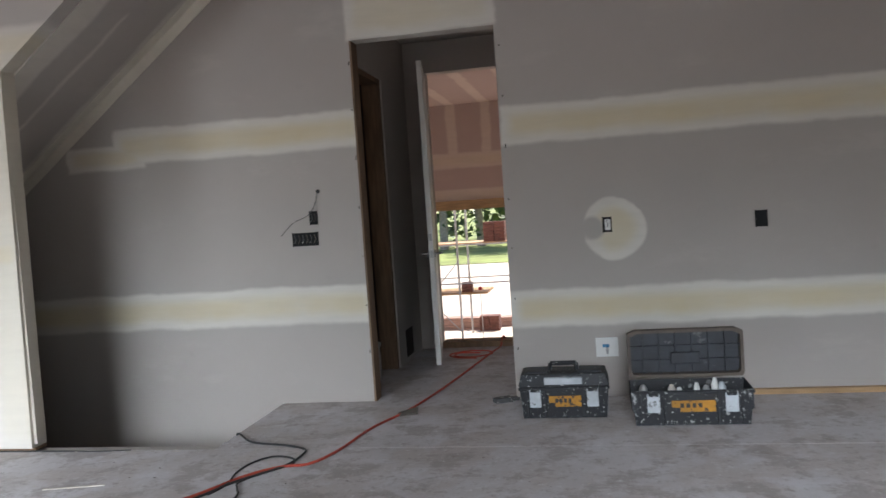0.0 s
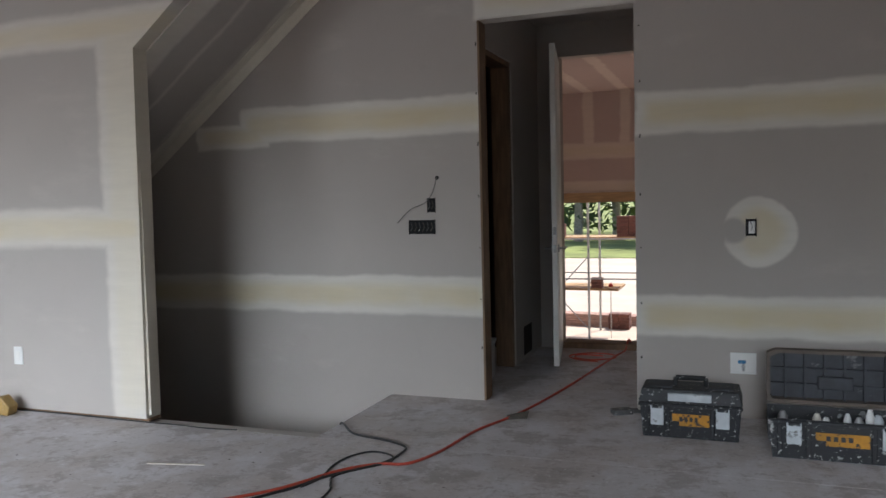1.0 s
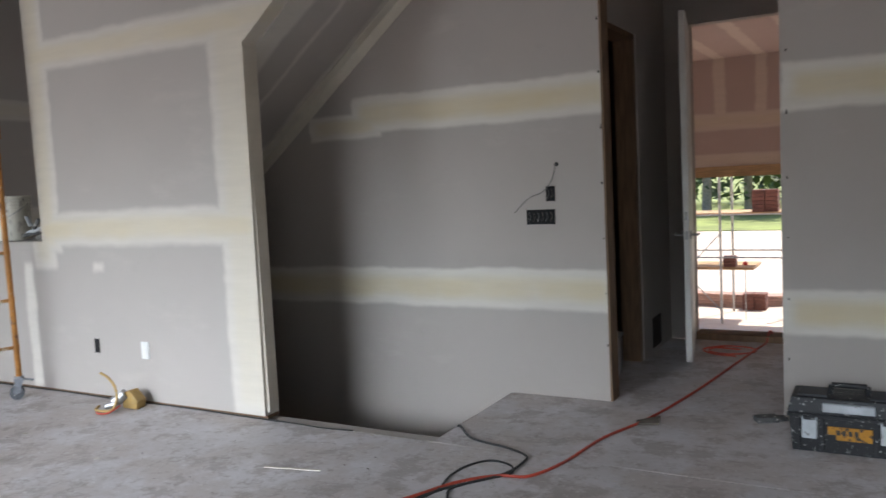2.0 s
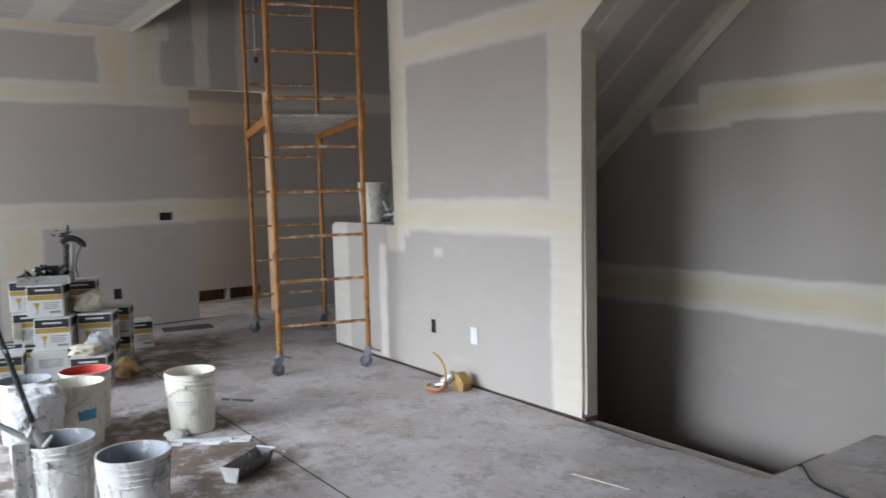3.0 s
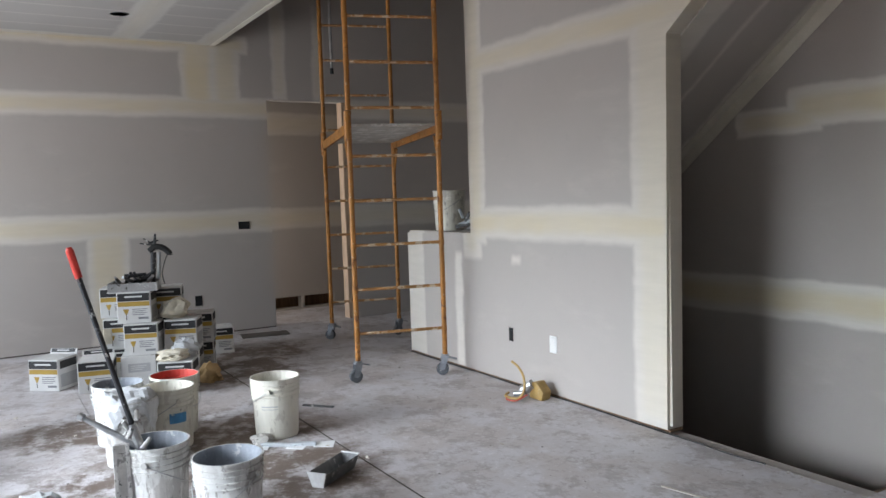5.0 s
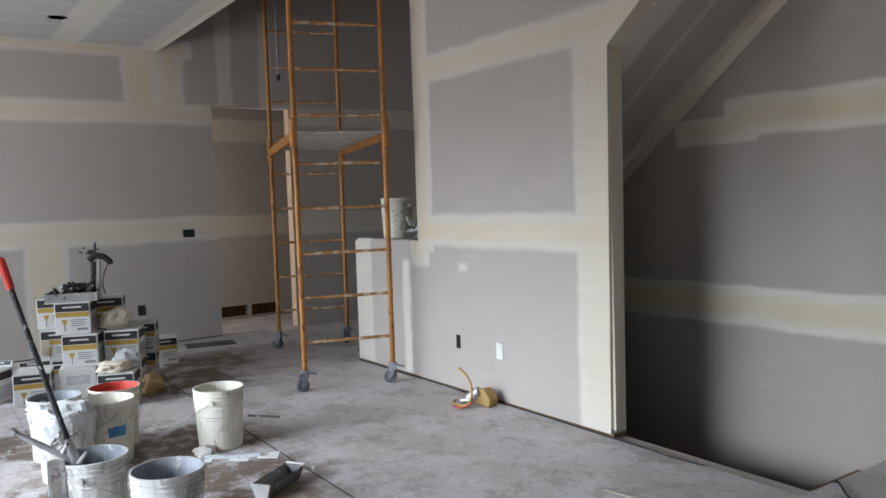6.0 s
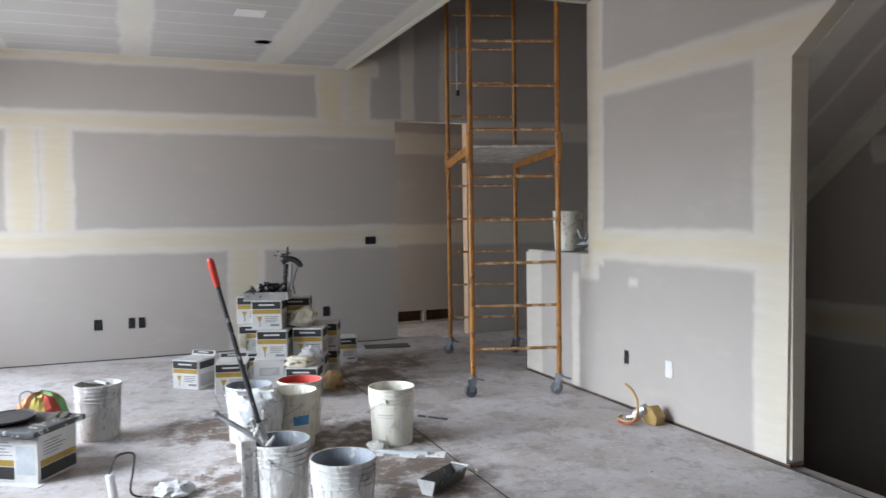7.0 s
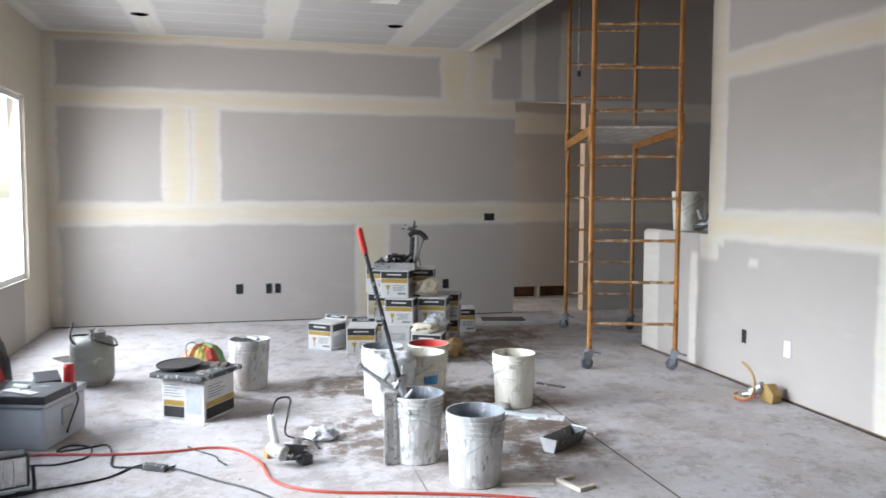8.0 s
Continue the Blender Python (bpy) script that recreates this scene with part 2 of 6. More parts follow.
def floor_material():
    """Dusty subfloor with wet brown stains round the mixing place and pale compound dust."""
    m, nt, b = nodes_of("dusty_subfloor")
    g = nt.nodes.new("ShaderNodeNewGeometry")
    pos = g.outputs["Position"]
    big, mid, fine = grain(nt, pos, 0.9, 5, 0.6), grain(nt, pos, 5.0, 6, 0.7), grain(nt, pos, 60.0, 4, 0.7)
    base = mix(nt, ramp(nt, big, 0.3, 0.7), (0.48, 0.45, 0.45), (0.60, 0.575, 0.59))
    base = mix(nt, math_node(nt, "MULTIPLY", ramp(nt, mid, 0.42, 0.68), 0.4), base, (0.66, 0.65, 0.665))
    base = mix(nt, math_node(nt, "MULTIPLY", ramp(nt, grain(nt, pos, 1.7, 6, 0.7), 0.44, 0.60), 0.65), base, (0.45, 0.395, 0.365))
    base = mix(nt, math_node(nt, "MULTIPLY", ramp(nt, grain(nt, pos, 3.1, 7, 0.75), 0.50, 0.60), 0.6), base, (0.29, 0.25, 0.23))
    base = mix(nt, math_node(nt, "MULTIPLY", ramp(nt, grain(nt, pos, 11.0, 6, 0.8), 0.54, 0.64), 0.5), base, (0.25, 0.21, 0.185))
    base = mix(nt, math_node(nt, "MULTIPLY", ramp(nt, grain(nt, pos, 26.0, 5, 0.8), 0.58, 0.66), 0.55), base, (0.78, 0.78, 0.78))
    sep = nt.nodes.new("ShaderNodeSeparateXYZ")
    nt.links.new(pos, sep.inputs[0])
    stain = None
    for cx, cy, r in ((-4.0, 2.45, 0.85), (-3.2, 2.55, 0.7), (-3.4, 1.7, 0.5), (-6.0, 3.1, 0.8), (-4.7, 1.8, 0.5), (-6.6, 3.6, 0.5)):
        dx, dy = math_node(nt, "SUBTRACT", sep.outputs[0], cx), math_node(nt, "SUBTRACT", sep.outputs[1], cy)
        d = math_node(nt, "SQRT", math_node(nt, "ADD", math_node(nt, "MULTIPLY", dx, dx), math_node(nt, "MULTIPLY", dy, dy)))
        s1 = ramp(nt, math_node(nt, "ADD", d, math_node(nt, "MULTIPLY_ADD", mid, 1.0, -0.5)), r * 1.1, r * 0.55)
        stain = s1 if stain is None else math_node(nt, "MAXIMUM", stain, s1)
    blot = math_node(nt, "MULTIPLY", stain, ramp(nt, grain(nt, pos, 3.4, 6, 0.7), 0.40, 0.53))
    base = mix(nt, math_node(nt, "MULTIPLY", blot, 0.9), base, (0.13, 0.09, 0.065))
    spots = grain(nt, pos, 17.0, 4, 0.7)
    base = mix(nt, math_node(nt, "MULTIPLY", ramp(nt, spots, 0.56, 0.68), 0.45), base, (0.33, 0.295, 0.27))
    base = mix(nt, math_node(nt, "MULTIPLY", ramp(nt, grain(nt, pos, 8.0, 5, 0.7), 0.57, 0.66), 0.32), base, (0.70, 0.705, 0.72))
    base = mix(nt, math_node(nt, "MULTIPLY", ramp(nt, fine, 0.6, 0.75), 0.4), base, (0.66, 0.64, 0.61))
    nt.links.new(base, b.inputs["Base Color"])
    nt.links.new(math_node(nt, "MULTIPLY_ADD", mid, 0.35, 0.42), b.inputs["Roughness"])
    relief(nt, b, math_node(nt, "ADD", fine, mid), 0.25, 0.004)
    return m


def leaves_material(name, col):
    return plain(name, col, 0.55, 0, 0.45, 0.6, 0.1, 5)


board_back = drywall("board_paper_back_wall", "y", [
    (-1.2, 4.3, 2.38, 2.615, 0.7), (-1.2, 4.4, 1.10, 1.38, 0.7), (0.09, 0.42, 1.3, 2.5, 0.75), (0.40, 0.73, 1.3, 2.5, 0.75),
    (-1.2, -0.95, 0, 3.3, 0.4), (-1.2, 4, 3.08, 3.3, 0.8), (3.25, 3.62, 2.5, 3.3, 0.9), (3.57, 3.90, 2.5, 3.3, 0.7),
    (2.22, 2.64, 0.0, 1.2, 0.7), (4.26, 4.45, 2.6, 3.7, 0.3), (4.76, 4.92, 2.6, 3.7, 0.3), (4.9, 7.3, 2.40, 2.64, 0.3),
    (4.9, 7.3, 1.10, 1.38, 0.3)])
board_door = drywall("board_paper_door_wall", "x", [
    (-2.44, -0.5, 1.80, 2.065, 0.9), (-2.84, -2.2, 1.77, 1.96, 0.7), (-3.4, -0.5, 0.565, 0.84, 0.9), (0.43, 5, 1.72, 1.99, 0.9), (0.43, 5, 0.485, 0.745, 0.9),
    (-0.6, 0.44, 2.53, 3.3, 0.5)], ring=(1.155, 1.13, 0.21), feather=0.018, mud=(0.66, 0.63, 0.57), tape=(0.625, 0.53, 0.34))
board_part = drywall("board_paper_partition", "x", [
    (-5.8, -5.36, 0, 1.25, 0.1), (-4.62, -4.34, 1.05, 3.3, 0.5), (-2.75, -1.9, 0, 2.6, 0.35), (-4.62, -2.4, 1.10, 1.36, 0.8),
    (-4.62, -1.0, 2.37, 2.60, 0.7), (-4.84, -4.72, 0, 0.98, 0.0), (-4.7, -4.42, 0.93, 1.25, 0.4), (-4.02, -3.9, 0.92, 0.99, 0)])
board_ceiling = drywall("board_paper_ceiling", "c", [(y0, y0 + 0.3, -9, 9, 0.2) for y0 in (-0.1, 1.19, 2.55)] + [(3.40, 3.72, -9, 9, 0.3), (-1.2, -0.95, -9, 9, 0.3), (-1.2, 6, -8, -7.82, 0.5)]
    + [(-1, 3.6, x0, x0 + 0.03, 0.0) for x0 in (-7.5, -7.1, -6.7, -6.3, -5.9, -5.5, -5.1, -4.7)], paper=(0.45, 0.43, 0.41), mud=(0.59, 0.57, 0.53))
board_south = drywall("board_paper_window_wall", "x", [(-8.2, -7.0, 0, 3.2, 0.5), (-7.2, 5, 2.3, 3.2, 0.5), (-7.2, 5, 1.05, 1.4, 0.5)])
board_plain = drywall("board_paper_dark_hall", "y", [(3, 9, 1.08, 1.36, 0.4), (3, 9, 2.3, 2.6, 0.3)])
board_garage = drywall("board_paper_garage", "x", [(x0, x0 + 0.16, 2.15, 3.1, 0) for x0 in (-2.9, -2.3, -1.75, -1.2, -0.65, -0.1, 0.5, 1.1)] + [(-4, 4, 1.95, 2.2, 0.4), (-4, 4, 1.4, 1.62, 0.3)],
    paper=(0.47, 0.36, 0.33), mud=(0.62, 0.52, 0.46))
board_soffit = drywall("board_paper_soffit", "y", [(4.8, 5.04, 0.5, 3.4, 0.1), (5.27, 5.31, 1.95, 2.75, 0.0), (5.66, 5.9, 0, 3.4, 0.4)])
board_soffit_side = drywall("board_paper_stair_hall", "x", [])
subfloor = floor_material()
timber = plain("framing_timber", (0.17, 0.10, 0.055), 0.7, 0, 0.3, 5, 0.3, 40, stretch=(8, 8, 0.8))
pale_timber = plain("pale_framing_timber", (0.50, 0.36, 0.25), 0.7, 0, 0.22, 5, 0.3, 40, stretch=(8, 8, 0.8))
lumber = plain("long_sawn_lumber", (0.42, 0.27, 0.14), 0.7, 0, 0.25, 5, 0.3, 40, stretch=(0.8, 8, 8))
# near-black brown that puts the shade of unlit hollows into the colour
void_shade = plain("painted_void_shade", (0.05, 0.035, 0.028), 0.9, 0, 0.3)
white_paint = plain("white_painted_wood", (0.74, 0.73, 0.70), 0.45, 0, 0.06, 4, 0.05)
bead = plain("corner_bead_compound", (0.68, 0.64, 0.55), 0.8, 0, 0.07, 3, 0.1)
box_blue = plain("dark_electrical_box", (0.012, 0.012, 0.013), 0.9, 0, 0.3)
white_plastic = plain("white_plastic", (0.72, 0.72, 0.70), 0.4, 0, 0.05)
orange_paint = plain("orange_painted_steel", (0.40, 0.165, 0.03), 0.5, 0.1, 0.25, 7, 0.15, 60, splat=((0.52, 0.38, 0.24), 0.26, 30.0), wear=((0.19, 0.08, 0.03), 0.35, 11.0))
rung_paint = plain("mud_stained_orange_steel", (0.46, 0.23, 0.08), 0.5, 0.1, 0.25, 7, 0.2, 60, splat=((0.66, 0.52, 0.37), 0.75, 14.0))
grey_metal = plain("galvanised_metal", (0.42, 0.42, 0.42), 0.42, 0.7, 0.2, 12, 0.1, 60, splat=((0.6, 0.58, 0.55), 0.35, 25.0))
caster_steel = plain("dull_caster_steel", (0.26, 0.275, 0.30), 0.5, 0.4, 0.25, 12, 0.15, 60, splat=((0.5, 0.49, 0.47), 0.25, 28.0))
rubber = plain("grey_rubber", (0.10, 0.10, 0.10), 0.7, 0, 0.3, 14, 0.1, 70, splat=((0.5, 0.48, 0.45), 0.4, 30.0))
deck_ply = plain("mud_spattered_plywood", (0.52, 0.50, 0.46), 0.75, 0, 0.15, 6, 0.2, 50, splat=((0.70, 0.68, 0.65), 0.7, 8.0))
pail_white = plain("mud_crusted_white_pail", (0.59, 0.585, 0.565), 0.6, 0, 0.16, 7, 0.9, 22, splat=((0.45, 0.44, 0.42), 0.85, 11.0), wear=((0.33, 0.315, 0.295), 0.5, 27.0), stretch=(1, 1, 0.4))
pail_clean = plain("scuffed_cream_pail", (0.72, 0.69, 0.60), 0.42, 0, 0.1, 5, 0.3, 30, splat=((0.54, 0.50, 0.43), 0.5, 14.0), wear=((0.36, 0.33, 0.29), 0.15, 22.0), stretch=(1, 1, 0.45))
pail_in = plain("grey_mud_lined_pail", (0.25, 0.27, 0.30), 0.6, 0, 0.3, 8, 0.4, 30, splat=((0.5, 0.5, 0.5), 0.35, 12.0))
mud_wet = plain("joint_compound_surface", (0.60, 0.58, 0.54), 0.7, 0, 0.15, 10, 0.5, 25)
red_rim = plain("red_pail_plastic", (0.60, 0.07, 0.05), 0.45, 0, 0.15, 6, 0.2, 40)
carton_white = plain("white_cardboard", (0.64, 0.63, 0.61), 0.75, 0, 0.07, 5, 0.12, 50, wear=((0.5, 0.47, 0.43), 0.22, 6.0))
carton_grey = plain("grey_cardboard_side", (0.42, 0.42, 0.42), 0.75, 0, 0.1, 5, 0.12, 50)
ink_black = plain("black_print", (0.025, 0.024, 0.024), 0.6, 0, 0.3)
ink_gold = plain("ochre_print", (0.42, 0.27, 0.05), 0.6, 0, 0.15)
ink_grey = plain("grey_print", (0.22, 0.22, 0.23), 0.7, 0, 0.15)
ink_blue = plain("blue_print", (0.05, 0.22, 0.42), 0.5, 0, 0.3, 8, 0.1, 50, splat=((0.7, 0.68, 0.62), 0.35, 14.0))
black_case = plain("black_plastic_with_splashes", (0.008, 0.009, 0.012), 0.55, 0, 0.3, 8, 0.2, 50, splat=((0.36, 0.36, 0.35), 0.26, 14.0), wear=((0.46, 0.455, 0.44), 0.30, 48.0))
case_inside = plain("dusty_dark_plastic", (0.035, 0.038, 0.046), 0.6, 0, 0.3, 8, 0.2, 50, splat=((0.2, 0.2, 0.2), 0.1, 9.0))
wheel_grey = plain("dusty_grey_wheel", (0.10, 0.105, 0.115), 0.7, 0, 0.25, 9, 0.2, 50, splat=((0.5, 0.49, 0.47), 0.3, 22.0))
case_rim = plain("dusty_brown_case_edge", (0.12, 0.095, 0.075), 0.7, 0, 0.3, 8, 0.2, 50)
latch_grey = plain("grey_latch_plastic", (0.48, 0.51, 0.53), 0.5, 0, 0.15, 9, 0.1, 50, splat=((0.2, 0.2, 0.2), 0.3, 18.0))
label_yellow = plain("yellow_label", (0.42, 0.19, 0.012), 0.6, 0, 0.2, 9, 0.1, 50, splat=((0.06, 0.05, 0.045), 0.5, 28.0))
yellow_paint = plain("yellow_tool_plastic", (0.40, 0.255, 0.08), 0.5, 0, 0.2, 9, 0.15, 50, splat=((0.4, 0.33, 0.2), 0.3, 20.0))
steel = plain("worn_tool_steel", (0.46, 0.46, 0.46), 0.35, 0.8, 0.2, 10, 0.15, 50, splat=((0.62, 0.60, 0.57), 0.45, 14.0))
mud_steel = plain("mud_caked_tool_steel", (0.52, 0.51, 0.49), 0.6, 0.2, 0.25, 9, 0.4, 40, splat=((0.30, 0.29, 0.28), 0.5, 18.0), wear=((0.10, 0.10, 0.10), 0.3, 34.0))
black_tool = plain("black_tool_with_mud", (0.03, 0.03, 0.033), 0.45, 0, 0.3, 10, 0.15, 50, splat=((0.55, 0.54, 0.51), 0.36, 16.0))
red_grip = plain("red_rubber_grip", (0.62, 0.05, 0.035), 0.45, 0, 0.15)
cord_red = plain("red_cord", (0.50, 0.07, 0.04), 0.55, 0, 0.2, 8)
cord_black = plain("black_cord", (0.03, 0.03, 0.03), 0.55, 0, 0.3, 8)
tank_paint = plain("dusty_grey_tank_paint", (0.27, 0.27, 0.245), 0.5, 0.1, 0.15, 7, 0.15, 40, splat=((0.42, 0.41, 0.38), 0.35, 9.0))
cooler_white = plain("scuffed_white_cooler", (0.48, 0.52, 0.56), 0.45, 0, 0.07, 5, 0.1, 50, wear=((0.4, 0.4, 0.4), 0.15, 12.0))
cooler_lid = plain("dark_grey_lid", (0.028, 0.03, 0.034), 0.5, 0, 0.25, 7, 0.15, 50, splat=((0.30, 0.30, 0.29), 0.2, 16.0))
film_plastic = plain("cloudy_plastic_film", (0.55, 0.56, 0.57), 0.3, 0, 0.1, 12, 0.4, 30)
cloth_cream = plain("cream_rag", (0.66, 0.60, 0.48), 0.9, 0, 0.12, 12, 0.4, 40)
cloth_cols = [plain("red_cloth", (0.60, 0.10, 0.07), 0.8), plain("green_cloth", (0.25, 0.50, 0.22), 0.8), plain("orange_cloth", (0.70, 0.30, 0.14), 0.8), plain("yellow_cloth", (0.68, 0.55, 0.15), 0.8)]
lens_glass = plain("lamp_reflector", (0.72, 0.72, 0.70), 0.18, 0.7, 0.2, 30, 0.3, 30)
scrap = plain("pale_scraps", (0.55, 0.51, 0.45), 0.85, 0, 0.25)
dark_scrap = plain("dark_scraps", (0.10, 0.085, 0.07), 0.85, 0, 0.3)
brick_red = plain("red_brick", (0.17, 0.075, 0.06), 0.85, 0, 0.35, 9)
earth = plain("pale_site_earth", (0.55, 0.46, 0.39), 0.95, 0, 0.15, 0.4, 0.3, 6)
grass = plain("sunlit_grass", (0.22, 0.26, 0.08), 0.9, 0, 0.3, 0.5, 0.2, 8)
leaf_a, leaf_b = leaves_material("foliage_light", (0.11, 0.17, 0.045)), leaves_material("foliage_dark", (0.06, 0.105, 0.035))
bark = plain("grey_bark", (0.34, 0.30, 0.25), 0.9, 0, 0.25)

# ---- structure ----
T = 0.13


def wall_sheet(bm, axis, at, thick, u0, u1, z0, z1, holes=()):
    """A wall with square openings cut through it. axis: the way that it faces."""
    us = sorted({u0, u1, *[h[0] for h in holes], *[h[1] for h in holes]})
    zs = sorted({z0, z1, *[h[2] for h in holes], *[h[3] for h in holes]})
    for ua, ub in zip(us, us[1:]):
        for za, zb in zip(zs, zs[1:]):
            um, zm = (ua + ub) / 2, (za + zb) / 2
            if any(h[0] < um < h[1] and h[2] < zm < h[3] for h in holes):
                continue
            lo, hi = min(at, at + thick), max(at, at + thick)
            box(bm, *((lo, hi, ua, ub) if axis == "x" else (ua, ub, lo, hi)), za, zb)
    bmesh.ops.remove_doubles(bm, verts=bm.verts[:], dist=1e-4)
    return bm


bm = wall_sheet(bmesh.new(), "x", BACK_X, -T, SOUTH_Y - 0.15, 7.3, 0, 5.6, [(4.19, 5.18, 0, 2.60)])
structure("wall_back", bm, board_back, "grey drywall with cream joint compound bands, unpainted", "wall")
bm = wall_sheet(bmesh.new(), "y", DOOR_Y, T, KNEE_END - 0.1, EAST_X, -2.8, 5.6, [(-0.575, 0.435, -0.06, 2.533)])
structure("wall_door", bm, board_door, "grey drywall with taped joints and a rough doorway", "wall")
bm = wall_sheet(bmesh.new(), "y", SOUTH_Y, -0.15, BACK_X, EAST_X + T, 0, CEIL + 0.15, [w[:4] for w in WINDOWS])
structure("wall_window", bm, board_south, "pale compound-covered drywall with window openings", "wall")
bm = wall_sheet(bmesh.new(), "x", EAST_X, T, SOUTH_Y, 7.4, 0, CEIL + 0.15)
structure("wall_east", bm, board_plain, "plain unpainted drywall closing the room", "wall")

# solid dark strip painted as the shaded gap at the wall foot
bm = bmesh.new()
box(bm, BACK_X - 0.01, BACK_X + 0.003, SOUTH_Y + 0.01, 4.18, 0, 0.011)
structure("wall_foot_gap", bm, void_shade, "dark strip standing in for the shaded gap under the back wall board", "trim")

# partition beside the stairs, with its sloped edge above the stairwell
bm = bmesh.new()
edge_top = PIER_X + (CEIL - PIER_Z) / SLOPE
prism(bm, [(KNEE_END, 0.016), (PIER_X, 0.016), (PIER_X, PIER_Z), (edge_top, CEIL), (KNEE_X, CEIL), (KNEE_X, KNEE_Z), (KNEE_END, KNEE_Z)], PART_Y, PART_Y + T)
corner = [e for e in bm.edges if all(abs(v.co.x - PIER_X) < 1e-3 for v in e.verts) or all(abs(v.co.x - KNEE_END) < 1e-3 for v in e.verts) or all(abs(v.co.z - KNEE_Z) < 1e-3 for v in e.verts)]
bmesh.ops.bevel(bm, geom=corner, offset=0.022, segments=4, affect="EDGES")
structure("wall_partition", bm, board_part, "grey drywall stair partition with taped joints and a low end", "wall")
bm = bmesh.new()
box(bm, KNEE_END + 0.01, PIER_X - 0.01, PART_Y + 0.012, PART_Y + T - 0.012, 0, 0.016)
structure("sole_plate", bm, timber, "dark timber plate showing under the partition board", "trim")

# soffit under the upper flight, landing and its stairs
bm = bmesh.new()
def z_soffit(x):
    return PIER_Z + SLOPE * (x - PIER_X)
prism(bm, [(KNEE_X, z_soffit(KNEE_X)), (edge_top, CEIL), (edge_top, CEIL + 0.2), (KNEE_X, z_soffit(KNEE_X) + 0.22)], PART_Y + T, DOOR_Y)
structure("stair_soffit", bm, board_soffit, "sloped grey drywall soffit under the upper stairs", "soffit")
bm = bmesh.new()
prism(bm, [(KNEE_X, z_soffit(KNEE_X) - 0.004), (edge_top, CEIL - 0.004), (edge_top, CEIL - 0.009), (KNEE_X, z_soffit(KNEE_X) - 0.009)], DOOR_Y - 0.09, DOOR_Y - 0.004)
prism(bm, [(KNEE_X, z_soffit(KNEE_X) - 0.11), (KNEE_X, z_soffit(KNEE_X) - 0.012), (edge_top, CEIL - 0.012), (edge_top, CEIL - 0.11)], DOOR_Y - 0.009, DOOR_Y - 0.004)
structure("soffit_tape", bm, bead, "cream taped inside corner along the stair soffit", "trim")
bm = bmesh.new()
box(bm, KNEE_END + 0.01, KNEE_X, PART_Y + T, DOOR_Y, KNEE_Z - 0.25, KNEE_Z - 0.012)
structure("stair_landing", bm, deck_ply, "dusty plywood stair landing behind the low wall", "landing")
bm = bmesh.new()
box(bm, KNEE_END, KNEE_END + 0.01, PART_Y + T, DOOR_Y, 0, KNEE_Z - 0.012)
structure("landing_wall", bm, board_soffit_side, "grey drywall under the landing", "wall")
stairs_up = tagged(new("stairs_up"), "rough timber stairs rising from the landing", "stairs", kind="structure")
for k in range(11):
    bm = bmesh.new()
    x0, z0 = KNEE_X + 0.25 * k, KNEE_Z + 0.179 * (k + 1)
    box(bm, x0, x0 + 0.27, PART_Y + T, DOOR_Y, z0 - 0.03, z0)
    part("tread", bm, timber, stairs_up)
stairs_down = tagged(new("stairs_down"), "dark timber stairs going down the well", "stairs", kind="structure")
for k in range(13):
    bm = bmesh.new()
    x1, z1 = WELL_X - 0.02 - 0.25 * k, -0.19 * (k + 1)
    box(bm, x1 - 0.27, x1, PART_Y + T + 0.01, DOOR_Y - 0.01, z1 - 0.035, z1)
    part("tread", bm, timber, stairs_down)
bm = bmesh.new()
box(bm, KNEE_END, WELL_X, PART_Y + 0.02, PART_Y + T, -2.8, -0.02)
box(bm, KNEE_END - 0.1, KNEE_END, PART_Y, DOOR_Y, -2.8, -0.02)
box(bm, WELL_X, WELL_X + 0.1, PART_Y, DOOR_Y, -2.8, -0.02)
box(bm, KNEE_END - 0.1, WELL_X + 0.1, PART_Y, DOOR_Y + T, -2.95, -2.8)
structure("stairwell_walls", bm, board_soffit_side, "grey drywall lining the stairwell below the floor", "wall")

# ceiling with the opening over the entrance hall
bm = bmesh.new()
box(bm, BACK_X, EAST_X, SOUTH_Y, FOYER_Y, CEIL, CEIL + 0.15)
box(bm, FOYER_X, EAST_X, FOYER_Y, PART_Y, CEIL, CEIL + 0.15)
box(bm, edge_top, EAST_X, PART_Y, DOOR_Y, CEIL, CEIL + 0.15)
structure("ceiling", bm, board_ceiling, "unpainted drywall ceiling with white compound bands and screw spots", "ceiling")
bm = bmesh.new()
box(bm, BACK_X, FOYER_X, FOYER_Y - 0.12, FOYER_Y - 0.004, CEIL + 0.15, 5.6)
box(bm, FOYER_X, FOYER_X + 0.1, FOYER_Y - 0.004, PART_Y, CEIL + 0.15, 5.6)
box(bm, FOYER_X + 0.1, edge_top + 0.3, PART_Y - 0.1, PART_Y, CEIL + 0.15, 5.6)
box(bm, edge_top + 0.2, edge_top + 0.3, PART_Y, DOOR_Y, CEIL + 0.15, 5.6)
box(bm, BACK_X, edge_top + 0.3, FOYER_Y - 0.12, 7.3, 5.6, 5.7)
box(bm, BACK_X, KNEE_END, 7.2, 7.3, 0, 5.6)
box(bm, KNEE_END - 0.1, KNEE_END, DOOR_Y, 7.2, 0, 5.6)
structure("wall_foyer", bm, board_soffit_side, "unpainted drywall of the tall entrance hall", "wall")
bm = bmesh.new()
box(bm, BACK_X + 0.002, FOYER_X, FOYER_Y - 0.05, FOYER_Y + 0.004, CEIL - 0.004, CEIL + 0.152)
